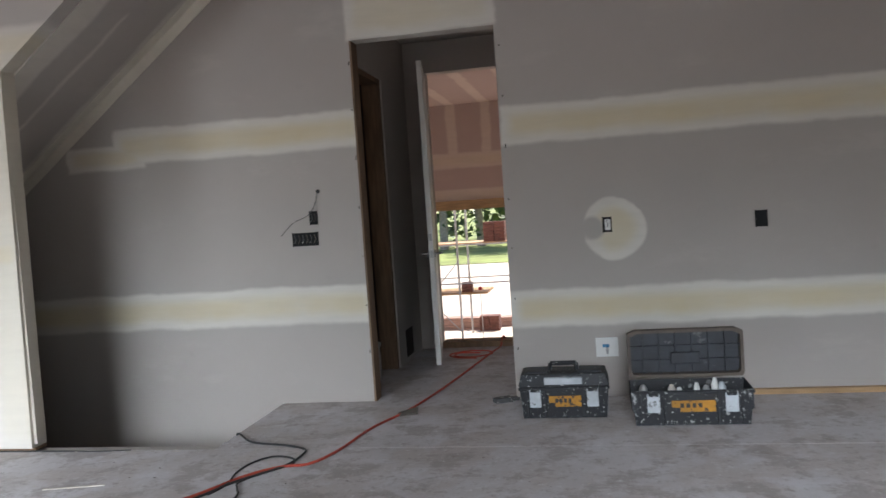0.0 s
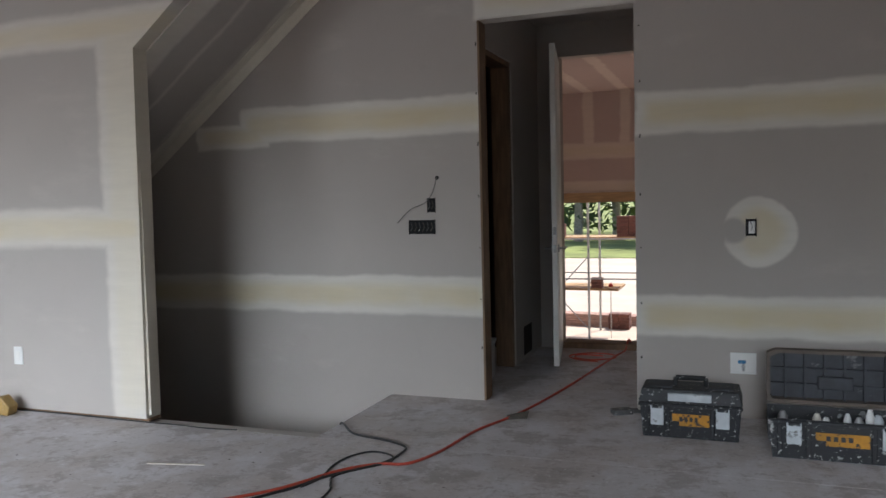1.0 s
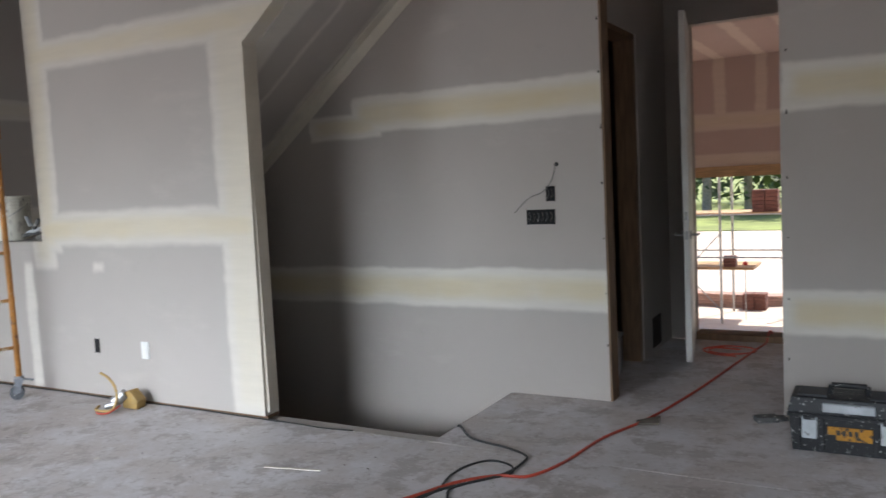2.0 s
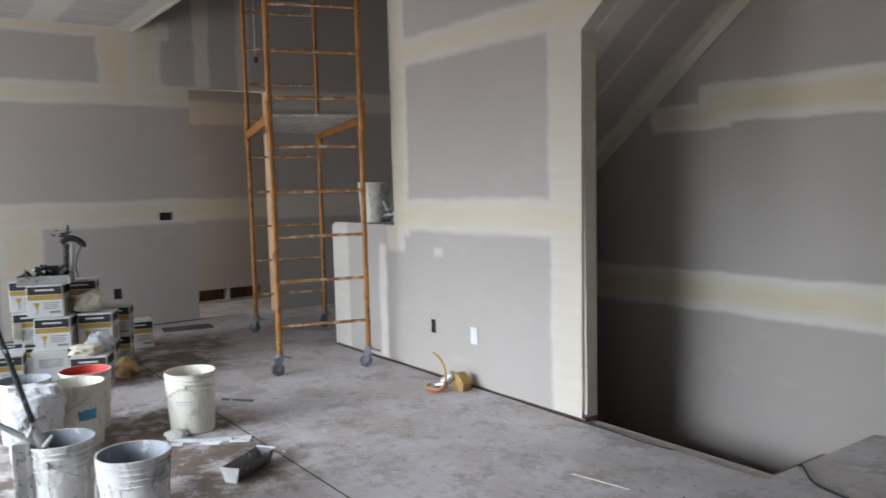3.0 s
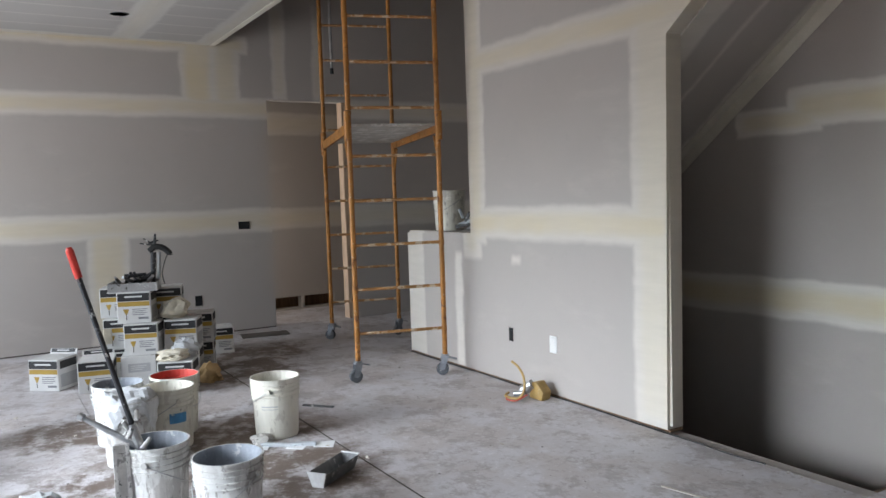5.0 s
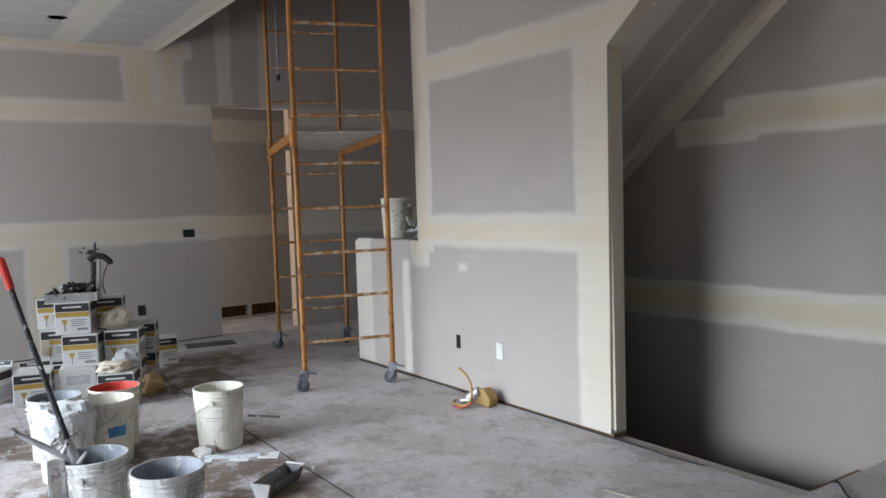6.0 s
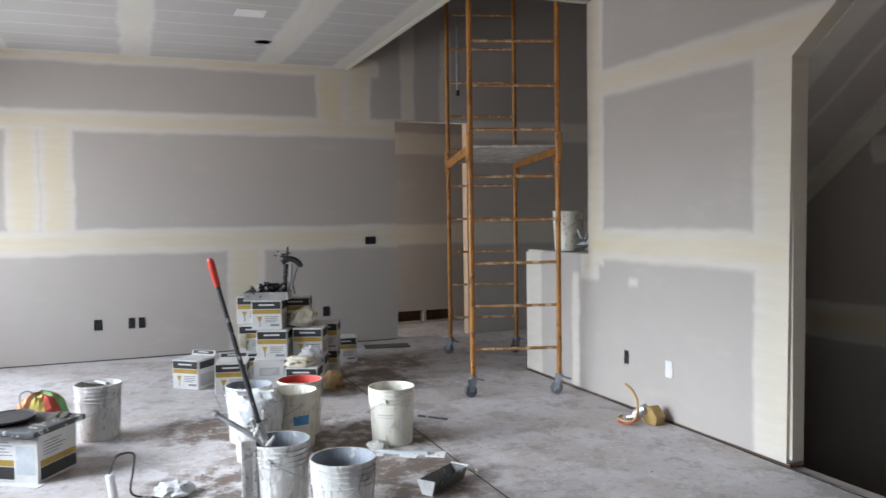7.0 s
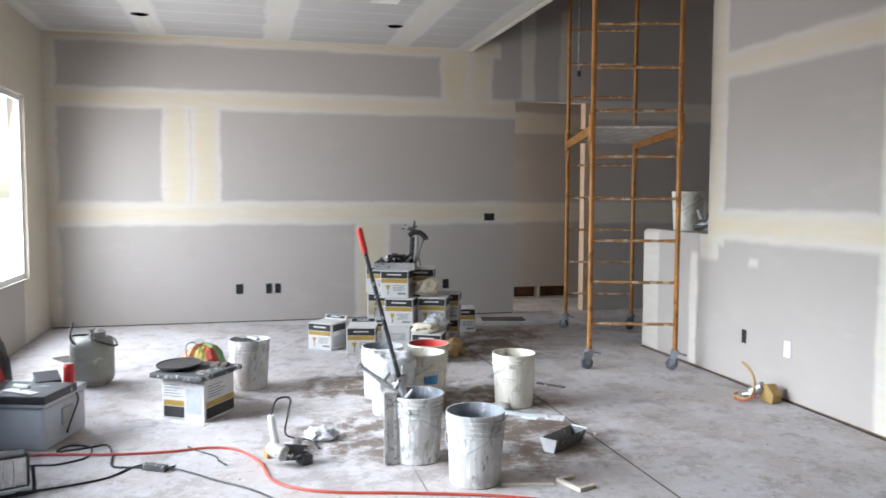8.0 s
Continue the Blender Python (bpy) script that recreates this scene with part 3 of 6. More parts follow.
box(bm, FOYER_X - 0.004, FOYER_X + 0.05, FOYER_Y + 0.004, PART_Y - 0.003, CEIL - 0.004, CEIL + 0.152)
structure("ceiling_edge_bead", bm, bead, "compound-covered corner bead at the ceiling opening", "trim")

# passage behind the back wall
bm = wall_sheet(bmesh.new(), "x", -9.15, -T, 3.0, 7.3, 0, 2.8, [(4.5, 4.95, 0.025, 0.175), (4.99, 5.42, 0.025, 0.175)])
structure("wall_passage", bm, board_plain, "shaded drywall passage wall with two low cut-outs", "wall")
bm = bmesh.new()
box(bm, -9.33, -9.32, 3.0, 7.3, 0, 0.5)
box(bm, -9.7, -9.27, 3.0, 7.3, 0.3, 0.31)
structure("wall_void_lining", bm, timber, "dark cavity behind the low cut-outs", "wall")
# the hole in the end wall is unseen, added to let light in
bm = bmesh.new()
wall_sheet(bm, "y", 2.95, 0.1, -9.7, BACK_X - T, 0, 2.8, [(-9.05, -8.2, 0.3, 2.3)])
box(bm, -9.7, BACK_X - T, 7.2, 7.3, 0, 2.8)
box(bm, -9.7, BACK_X - T, 3.0, 7.3, 2.8, 2.9)
structure("passage_shell", bm, board_soffit_side, "plain drywall closing the passage, with an added unseen light opening", "wall")
bm = bmesh.new()
box(bm, BACK_X - T - 0.002, BACK_X + 0.004, 5.11, 5.18, 0, 2.60)
# added warm lamp at the unseen opening, brightens the passage wall
passage_fill = new("window_daylight", bpy.data.lights.new("window_daylight", "AREA"))
passage_fill.data.shape, passage_fill.data.size, passage_fill.data.size_y, passage_fill.data.energy, passage_fill.data.color = "RECTANGLE", 0.8, 1.9, 9, (1.0, 0.93, 0.86)
passage_fill.matrix_world = look((-8.62, 2.93, 1.3), (-8.75, 5, 1.0))
structure("opening_jamb", bm, pale_timber, "bare pale timber jamb of the cased opening", "trim")

# hall behind the doorway
jamb = tagged(new("door_1"), "rough doorway with bare timber jambs", "doorway", kind="structure")
for xa, xb, za, zb in ((-0.574, -0.56, 0, 2.53),):
    bm = bmesh.new()
    box(bm, xa, xb, DOOR_Y - 0.003, DOOR_Y + T + 0.003, za, zb)
    part("jamb_board", bm, timber, jamb)
HALL_X = -0.66
bm = wall_sheet(bmesh.new(), "x", HALL_X, -0.15, DOOR_Y + T, 7.80, 0, 2.9, [(5.97, 6.92, 0, 2.44)])
structure("wall_hall", bm, board_soffit_side, "shaded drywall hall wall with a framed closet opening", "wall")
bm = bmesh.new()
box(bm, HALL_X - 0.155, HALL_X - 0.012, 6.87, 6.92, 0, 2.44)
box(bm, HALL_X - 0.155, HALL_X - 0.012, 5.97, 6.01, 0, 2.44)
box(bm, HALL_X - 0.155, HALL_X - 0.012, 6.01, 6.87, 2.40, 2.44)
structure("closet_frame", bm, timber, "bare timber studs framing the closet opening", "trim")
# closet walls get the dark colour in place of real shade
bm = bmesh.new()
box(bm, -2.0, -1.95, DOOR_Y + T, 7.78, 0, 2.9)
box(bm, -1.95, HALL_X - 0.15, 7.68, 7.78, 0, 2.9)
structure("closet_shell", bm, void_shade, "closet walls coloured dark as shade beyond the stud frame", "wall")
bm = bmesh.new()
box(bm, -2.0, 0.9, DOOR_Y + T, 7.92, 2.9, 3.0)
box(bm, 0.62, 0.72, DOOR_Y + T, 7.80, 0, 2.9)
structure("hall_shell", bm, board_soffit_side, "plain drywall hall side and ceiling", "wall")
bm = wall_sheet(bmesh.new(), "y", 7.80, T, HALL_X - 1.4, 0.9, 0, 2.9, [(-0.46, 0.46, 0, 2.61)])
structure("wall_garage_door", bm, board_soffit_side, "shaded drywall with the garage entry opening", "wall")
bm = bmesh.new()
box(bm, -0.46, 0.46, 7.78, 7.98, -0.02, 0.055)
soft(bm, 0.006, 1)
structure("door_sill", bm, timber, "reddish-brown timber threshold", "sill")

# garage shell, open towards the site
bm = bmesh.new()
box(bm, -4.0, 3.5, 12.95, 13.15, 1.44, 2.97)
box(bm, -4.0, -3.3, 12.95, 13.15, -1.15, 1.44)
box(bm, 2.6, 3.5, 12.95, 13.15, -1.15, 1.44)
structure("wall_garage_front", bm, board_garage, "pinkish sunlit drywall above the garage opening", "wall")
bm = bmesh.new()
box(bm, -4.0, 3.5, 7.92, 13.15, 2.97, 3.1)
box(bm, -4.1, -4.0, 7.92, 13.15, -1.15, 3.1)
box(bm, 3.5, 3.6, 7.92, 13.15, -1.15, 3.1)
structure("garage_shell", bm, board_garage, "pinkish drywall garage ceiling and sides", "wall")
bm = bmesh.new()
box(bm, -3.3, 2.6, 12.93, 13.17, 1.29, 1.44)
structure("garage_lintel", bm, lumber, "orange-brown timber lintel over the garage opening", "trim")
bm = bmesh.new()
box(bm, -4.0, 3.5, 7.92, 13.3, -1.2, -1.1)
structure("garage_floor", bm, earth, "pale dusty concrete garage slab", "floor")
bm = bmesh.new()
box(bm, -400, 400, 13.3, 600, -1.5, -1.15)
box(bm, -400, 400, -600, -1.2, -1.5, -1.15)
box(bm, -400, -10.2, -1.2, 13.3, -1.5, -1.15)
box(bm, 5.2, 400, -1.2, 13.3, -1.5, -1.15)
structure("ground", bm, earth, "pale sunlit bare earth of a building site", "ground")
bm = bmesh.new()
box(bm, -400, 400, 34, 600, -1.15, -1.12)
structure("lawn", bm, grass, "sunlit grass at the edge of the trees", "grass")
# ---- floor panels ----
floor = tagged(new("floor"), "dusty grey-brown subfloor panels with stains and scraps", "floor", kind="structure")


def panel(x0, x1, y0, y1):
    bm = bmesh.new()
    box(bm, x0 + 0.0025, x1 - 0.0025, y0 + 0.0025, y1 - 0.0025, -0.03, 0)
    part("floor_panel", bm, subfloor, floor)


rows_y = [(SOUTH_Y, 1.86, 0.7), (1.86, 3.028, -0.3), (3.036, PART_Y, 0.9)]
for y0, y1, off in rows_y:
    xs = [BACK_X - 0.05, BACK_X + off + 9.76, EAST_X + 0.05]
    for xa, xb in zip(xs, xs[1:]):
        panel(xa, xb, y0, y1)
panel(WELL_X, EAST_X + 0.05, PART_Y - 0.0, 7.80)
panel(-2.0, WELL_X, DOOR_Y + T, 7.80)
panel(BACK_X, KNEE_END, PART_Y, 7.3)
panel(-9.75, BACK_X, 3.0, 7.3)
bm = bmesh.new()
box(bm, -9.75, EAST_X + 0.1, SOUTH_Y - 0.1, PART_Y, -0.3, -0.034)
box(bm, WELL_X, EAST_X + 0.1, PART_Y, 7.7, -0.3, -0.034)
box(bm, -9.75, KNEE_END, PART_Y, 7.4, -0.3, -0.034)
bm2 = bmesh.new()
box(bm2, BACK_X, EAST_X, 3.0262, 3.0378, -0.034, -0.0007)
structure("floor_joint", bm2, dark_scrap, "dark dirt-filled joint between floor panels", "floor joint")
structure("floor_frame", bm, timber, "dark floor framing under the panels", "floor")

# ---- windows ----
# window_3 frames the added, unseen light opening
for k, (wa, wb, za, zb, watts) in enumerate(WINDOWS):
    win = tagged(new("window_%d" % (k + 1)), "white vinyl window frame, glaring daylight outside", "window", kind="structure")
    y0, y1 = SOUTH_Y - 0.075, SOUTH_Y - 0.035
    mid = (wa + wb) / 2
    for nm, b in (("window_frame", (wa, wa + 0.05, za, zb)), ("window_frame", (wb - 0.05, wb, za, zb)), ("window_frame", (wa + 0.05, wb - 0.05, zb - 0.05, zb)),
                  ("window_sill", (wa + 0.05, wb - 0.05, za, za + 0.05)), ("mullion", (mid - 0.035, mid + 0.035, za + 0.05, zb - 0.05))):
        bm = bmesh.new()
        box(bm, b[0], b[1], y0, y1, b[2], b[3])
        part(nm, bm, white_paint, win)


# ---- electrical boxes and plates ----
def wall_box(face, u, z, w, h, label, wires=0):
    """An open box set in a wall; face: 'back', 'part' or 'door'."""
    at = {"back": (BACK_X, u, z), "part": (u, PART_Y, z), "door": (u, DOOR_Y, z)}[face]
    ob = thing("electrical_box", label, "electrical box", at, {"back": 90, "part": 0, "door": 0}[face], "open electrical boxes")
    bm = bmesh.new()
    box(bm, -w / 2, w / 2, -0.0035, 0.02, -h / 2, h / 2)
    part("box_body", bm, box_blue, ob)
    for dx in (-1, 1):
        bm = bmesh.new()
        box(bm, dx * w / 2 - 0.003, dx * w / 2 + 0.003, -0.0065, -0.0035, -h / 2 - 0.003, h / 2 + 0.003)
        part("box_rim", bm, box_blue, ob)
    for k in range(wires):
        bm = bmesh.new()
        x = -w / 2 + w * (k + 0.7) / (wires + 0.4)
        tube(bm, spline([(x - 0.012, -0.004, -h * 0.3), (x + 0.006, -0.016, 0), (x - 0.004, -0.012, h * 0.34)], 4), 0.0025, 5)
        part("wire", bm, dark_scrap if k % 2 else rubber, ob)
    return ob


wall_box("back", 0.905, 0.38, 0.07, 0.11, "dark open outlet box in the drywall")
wall_box("back", 1.23, 0.38, 0.055, 0.11, "dark open outlet box in the drywall")
wall_box("back", 1.33, 0.38, 0.055, 0.11, "dark open outlet box in the drywall")
wall_box("back", 3.32, 0.385, 0.07, 0.11, "dark open outlet box in the drywall")
wall_box("back", 3.865, 1.19, 0.12, 0.085, "dark open box at mid height on the back wall")
wall_box("part", -4.046, 0.38, 0.042, 0.10, "narrow open outlet box in the stair partition")
wall_box("door", -0.925, 1.325, 0.055, 0.095, "open single switch box beside the doorway", 2)
wall_box("door", -0.997, 1.177, 0.19, 0.095, "open wide switch box full of wires", 6)
ob = wall_box("door", 1.105, 1.15, 0.055, 0.10, "open switch box inside a compound patch", 1)
bm = bmesh.new()
box(bm, -0.014, 0.022, -0.012, -0.004, -0.036, 0.036)
part("device", soft(bm, 0.003, 1), white_plastic, ob, "white device in the box")
wall_box("door", 2.07, 1.13, 0.07, 0.105, "dark open box on the door wall")
ob = thing("cover_plate", "white blank outlet cover plate on the partition", "cover plate", (-3.54, PART_Y, 0.376))
bm = bmesh.new()
box(bm, -0.038, 0.038, -0.008, 0.004, -0.06, 0.06)
part("plate", soft(bm, 0.003, 1), white_plastic, ob)
bm = bmesh.new()
box(bm, -0.017, 0.017, -0.0105, -0.0075, -0.034, 0.034)
part("insert", bm, white_paint, ob)
ob = thing("cover_plate", "small white outlet plate on the window wall", "cover plate", (-6.10, SOUTH_Y, 0.38))
bm = bmesh.new()
box(bm, -0.038, 0.038, -0.004, 0.008, -0.06, 0.06)
part("plate", soft(bm, 0.003, 1), white_plastic, ob)
ob = thing("water_outlet_box", "white recessed plumbing box with a blue valve", "outlet box", (1.06, DOOR_Y, 0.335))
bm = bmesh.new()
for b in ((-0.073, 0.073, 0.055, 0.062), (-0.073, 0.073, -0.065, -0.055), (-0.073, -0.065, -0.055, 0.055), (0.065, 0.073, -0.055, 0.055)):
    box(bm, b[0], b[1], -0.007, 0.004, b[2], b[3])
part("box_frame", bm, white_plastic, ob)
bm = bmesh.new()
box(bm, -0.066, 0.066, -0.0035, 0.01, -0.056, 0.056)
part("box_back", bm, white_paint, ob)
bm = bmesh.new()
rod(bm, (0.0, -0.004, -0.02), (0.0, -0.02, -0.02), 0.011)
rod(bm, (0.0, -0.012, -0.045), (0.0, -0.012, 0.0), 0.007)
part("valve", bm, grey_metal, ob)
bm = bmesh.new()
box(bm, -0.03, 0.014, -0.026, -0.014, 0.0, 0.02)
part("valve_handle", soft(bm, 0.003, 1), ink_blue, ob, "blue valve handle")
ob = thing("loose_cable", "thin grey cable poking from a hole in the wall", "cable", (-0.88, DOOR_Y, 1.51))
bm = bmesh.new()
tube(bm, spline([(0, 0.01, 0), (0.0, -0.02, -0.01), (-0.025, -0.03, -0.10), (-0.09, -0.02, -0.17), (-0.19, -0.025, -0.21), (-0.285, -0.035, -0.30)], 8), 0.003)
part("cable", bm, rubber, ob)
bm = bmesh.new()
rod(bm, (0, -0.003, 0), (0, 0.004, 0), 0.014)
part("hole_edge", bm, box_blue, ob)

# screw dimples round the doorway
bm = bmesh.new()
for z in [0.35 + 0.34 * k for k in range(7)]:
    for x in (-0.585, 0.465):
        rod(bm, (x + random.uniform(-0.006, 0.006), DOOR_Y - 0.0025, z + random.uniform(-0.03, 0.03)), (x, DOOR_Y + 0.002, z), 0.004, n=6)
ob = tagged(link("screw_heads", bm, box_blue), "dark screw heads along the doorway edges", "screws", kind="stuff")


# ---- recessed lights ----
for x, y in ((-6.89, 0.03), (-6.80, 2.485), (-2.7, 0.03), (-2.7, 2.485)):
    ob = thing("recessed_light", "open dark recessed light can in the ceiling", "ceiling light", (x, y, CEIL), 0, "recessed lights")
    bm = bmesh.new()
    lathe(bm, [(0.0, -0.001), (0.074, -0.001), (0.074, 0.004), (0.0, 0.004)], 24)
    part("can", bm, ink_black, ob)
    bm = bmesh.new()
    lathe(bm, [(0.074, -0.004), (0.083, -0.004), (0.083, 0.003), (0.074, 0.003), (0.074, -0.004)], 24)
    part("trim_ring", bm, grey_metal, ob)
ob = thing("ceiling_panel", "pale square access panel in the ceiling", "panel", (-5.74, 2.22, CEIL))
bm = bmesh.new()
box(bm, -0.12, 0.12, -0.12, 0.12, -0.006, 0.004)
part("cover", bm, white_paint, ob)
ob = thing("hanging_conduit", "thin galvanised rod hanging in the entrance hall", "conduit", (-7.17, 4.67, 0.13))
bm = bmesh.new()
rod(bm, (0.0, 0, 2.72), (0.03, 0, 5.6), 0.016)
part("rod", bm, grey_metal, ob)
bm = bmesh.new()
rod(bm, (0, 0, 2.67), (0, 0, 2.73), 0.02)
part("end_cap", bm, ink_black, ob)


# ---- interior door leaf, standing open ----
ob = thing("door_leaf", "white panelled entry door standing open into the hall", "door", (-0.45, 7.76, 0.03), -80)
LW = 0.93
bm = bmesh.new()
box(bm, 0, LW, -0.044, 0, 0, 2.52)
part("slab", soft(bm, 0.003, 1), white_paint, ob)
for z0, z1 in ((0.25, 0.95), (1.15, 2.2)):
    bm = bmesh.new()
    box(bm, 0.12, LW - 0.12, 0.0, 0.006, z0, z1)
    part("door_panel", soft(bm, 0.003, 1), white_paint, ob)
for side in (-1, 1):
    bm = bmesh.new()
    y = 0.0 if side > 0 else -0.044
    rod(bm, (LW - 0.06, y, 0.93), (LW - 0.06, y + side * 0.012, 0.93), 0.03, n=16)
    rod(bm, (LW - 0.06, y, 0.93), (LW - 0.06, y + side * 0.06, 0.93), 0.009)
    rod(bm, (LW - 0.06, y + side * 0.055, 0.93), (LW - 0.17, y + side * 0.06, 0.93), 0.009)
    part("lever_handle", bm, grey_metal, ob, "brushed metal lever handle")
for z in (0.93, 1.07):
    bm = bmesh.new()
    box(bm, LW - 0.001, LW + 0.003, -0.034, -0.01, z - 0.03, z + 0.03)
    part("latch_plate", bm, grey_metal, ob)
for z in (0.25, 1.2, 2.2):
    bm = bmesh.new()
    rod(bm, (-0.006, 0.004, z - 0.05), (-0.006, 0.004, z + 0.05), 0.008)
    part("hinge", bm, grey_metal, ob)
ob = thing("plastic_tote", "grey plastic tote in the closet", "tote", (-0.83, 6.35, 0), 8)
bm = bmesh.new()
box(bm, -0.13, 0.13, -0.2, 0.2, 0, 0.26)
part("body", soft(bm, 0.015), carton_grey, ob)
bm = bmesh.new()
box(bm, -0.14, 0.14, -0.21, 0.21, 0.26, 0.29)
part("lid", soft(bm, 0.008), latch_grey, ob)
ob = thing("wall_register_hole", "low duct opening in the hall wall, its shade a dark block", "duct opening", (HALL_X, 7.3, 0.16))
# flush dark block; the opening's inner shade is only its colour
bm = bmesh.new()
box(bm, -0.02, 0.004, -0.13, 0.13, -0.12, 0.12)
part("opening", bm, void_shade, ob)


# ---- rolling scaffold ----
RUNGS = [0.385 + 0.349 * k for k in range(5)] + [2.155 + 0.352 * k for k in range(6)]


def scaffold():
    ob = thing("rolling_scaffold", "orange steel rolling scaffold spattered with compound", "scaffold", (-4.735, 4.13, 0), 163)
    L, Wd, H = 2.0, 0.71, 4.1
    for x in (0.0, L):
        fr = part("end_frame", _posts(x, -Wd / 2, H), orange_paint, ob)
        part("post", _posts(x, Wd / 2, H), orange_paint, ob)
        for z in RUNGS:
            bm = bmesh.new()
            rod(bm, (x, -Wd / 2, z), (x, Wd / 2, z), 0.0125, n=8)
            part("rung", bm, rung_paint, ob)
        for y, swivel in ((-Wd / 2, 25 if x else -20), (Wd / 2, -35 if x else 15)):
            turn = Matrix.Translation((x, y, 0)) @ Matrix.Rotation(radians(swivel), 4, "Z")
            bm = bmesh.new()
            rod(bm, (0, 0, 0.13), (0, 0, 0.20), 0.019)
            rod(bm, (0, 0, 0.158), (0, 0, 0.17), 0.034, n=14)
            box(bm, -0.032, 0.032, -0.03, 0.034, 0.146, 0.156)
            for side in (-0.030, 0.025):
                v = box(bm, side, side + 0.005, -0.026, 0.03, 0.048, 0.146)
                for q in v[:4]:
                    q.co.y = 0.022 + (q.co.y - 0.002) * 0.8
            rod(bm, (-0.036, 0.022, 0.05), (0.036, 0.022, 0.05), 0.009, n=8)
            bm.transform(turn)
            fork = part("caster_fork", bm, caster_steel, ob, "galvanised caster fork")
            bm = bmesh.new()
            rod(bm, (-0.019, 0.022, 0.05), (0.019, 0.022, 0.05), 0.05, n=24)
            bm.transform(turn)
            part("wheel", bm, wheel_grey, fork, "dusty grey wheel")
            bm = bmesh.new()
            v = box(bm, -0.02, 0.02, -0.095, -0.03, 0.14, 0.149)
            for q in v:
                q.co.z -= 0.25 * (-0.03 - q.co.y)
            bm.transform(turn)
            part("brake_lever", bm, caster_steel, ob)
    for y in (-Wd / 2 - 0.008, Wd / 2 + 0.008):
        bm = bmesh.new()
        box(bm, -0.02, L + 0.02, y - 0.012, y + 0.012, 1.96, 2.038)
        part("side_rail", bm, orange_paint, ob)
        for xa, xb in ((0.0, 0.17), (L, L - 0.17)):
            bm = bmesh.new()
            rod(bm, (xa, y, 1.70), (xb, y, 1.94), 0.011, n=8)
            part("brace", bm, orange_paint, ob)
        for x in (0, L):
            bm = bmesh.new()
            rod(bm, (x, y, 1.90), (x, y, 2.13), 0.028, n=10)
            part("locking_sleeve", bm, orange_paint, ob)
    bm = bmesh.new()
    box(bm, 0.03, L - 0.03, -Wd / 2 + 0.01, Wd / 2 - 0.01, 2.015, 2.035)
    part("platform", soft(bm, 0.004, 1), deck_ply, ob, "plywood platform caked with white compound")
    return ob


def _posts(x, y, H):
    bm = bmesh.new()
    rod(bm, (x, y, 0.17), (x, y, 2.13), 0.021, n=12)
    rod(bm, (x, y, 2.13), (x, y, 2.10), 0.024, n=12)
    rod(bm, (x, y, 2.15), (x, y, H), 0.021, n=12)
    for z in RUNGS:
        rod(bm, (x, y, z - 0.02), (x, y, z + 0.02), 0.024, n=12)
    return bm


scaffold()
ob = thing("mud_pan", "dark steel mud pan on the scaffold platform", "mud pan", (-6.45, 4.58, 2.041), 160)
bm = bmesh.new()
v = box(bm, -0.17, 0.17, -0.035, 0.035, 0, 0.09)
for q in v[4:]:
    q.co.x *= 1.1
    q.co.y *= 1.7
part("pan", bm, black_tool, ob)


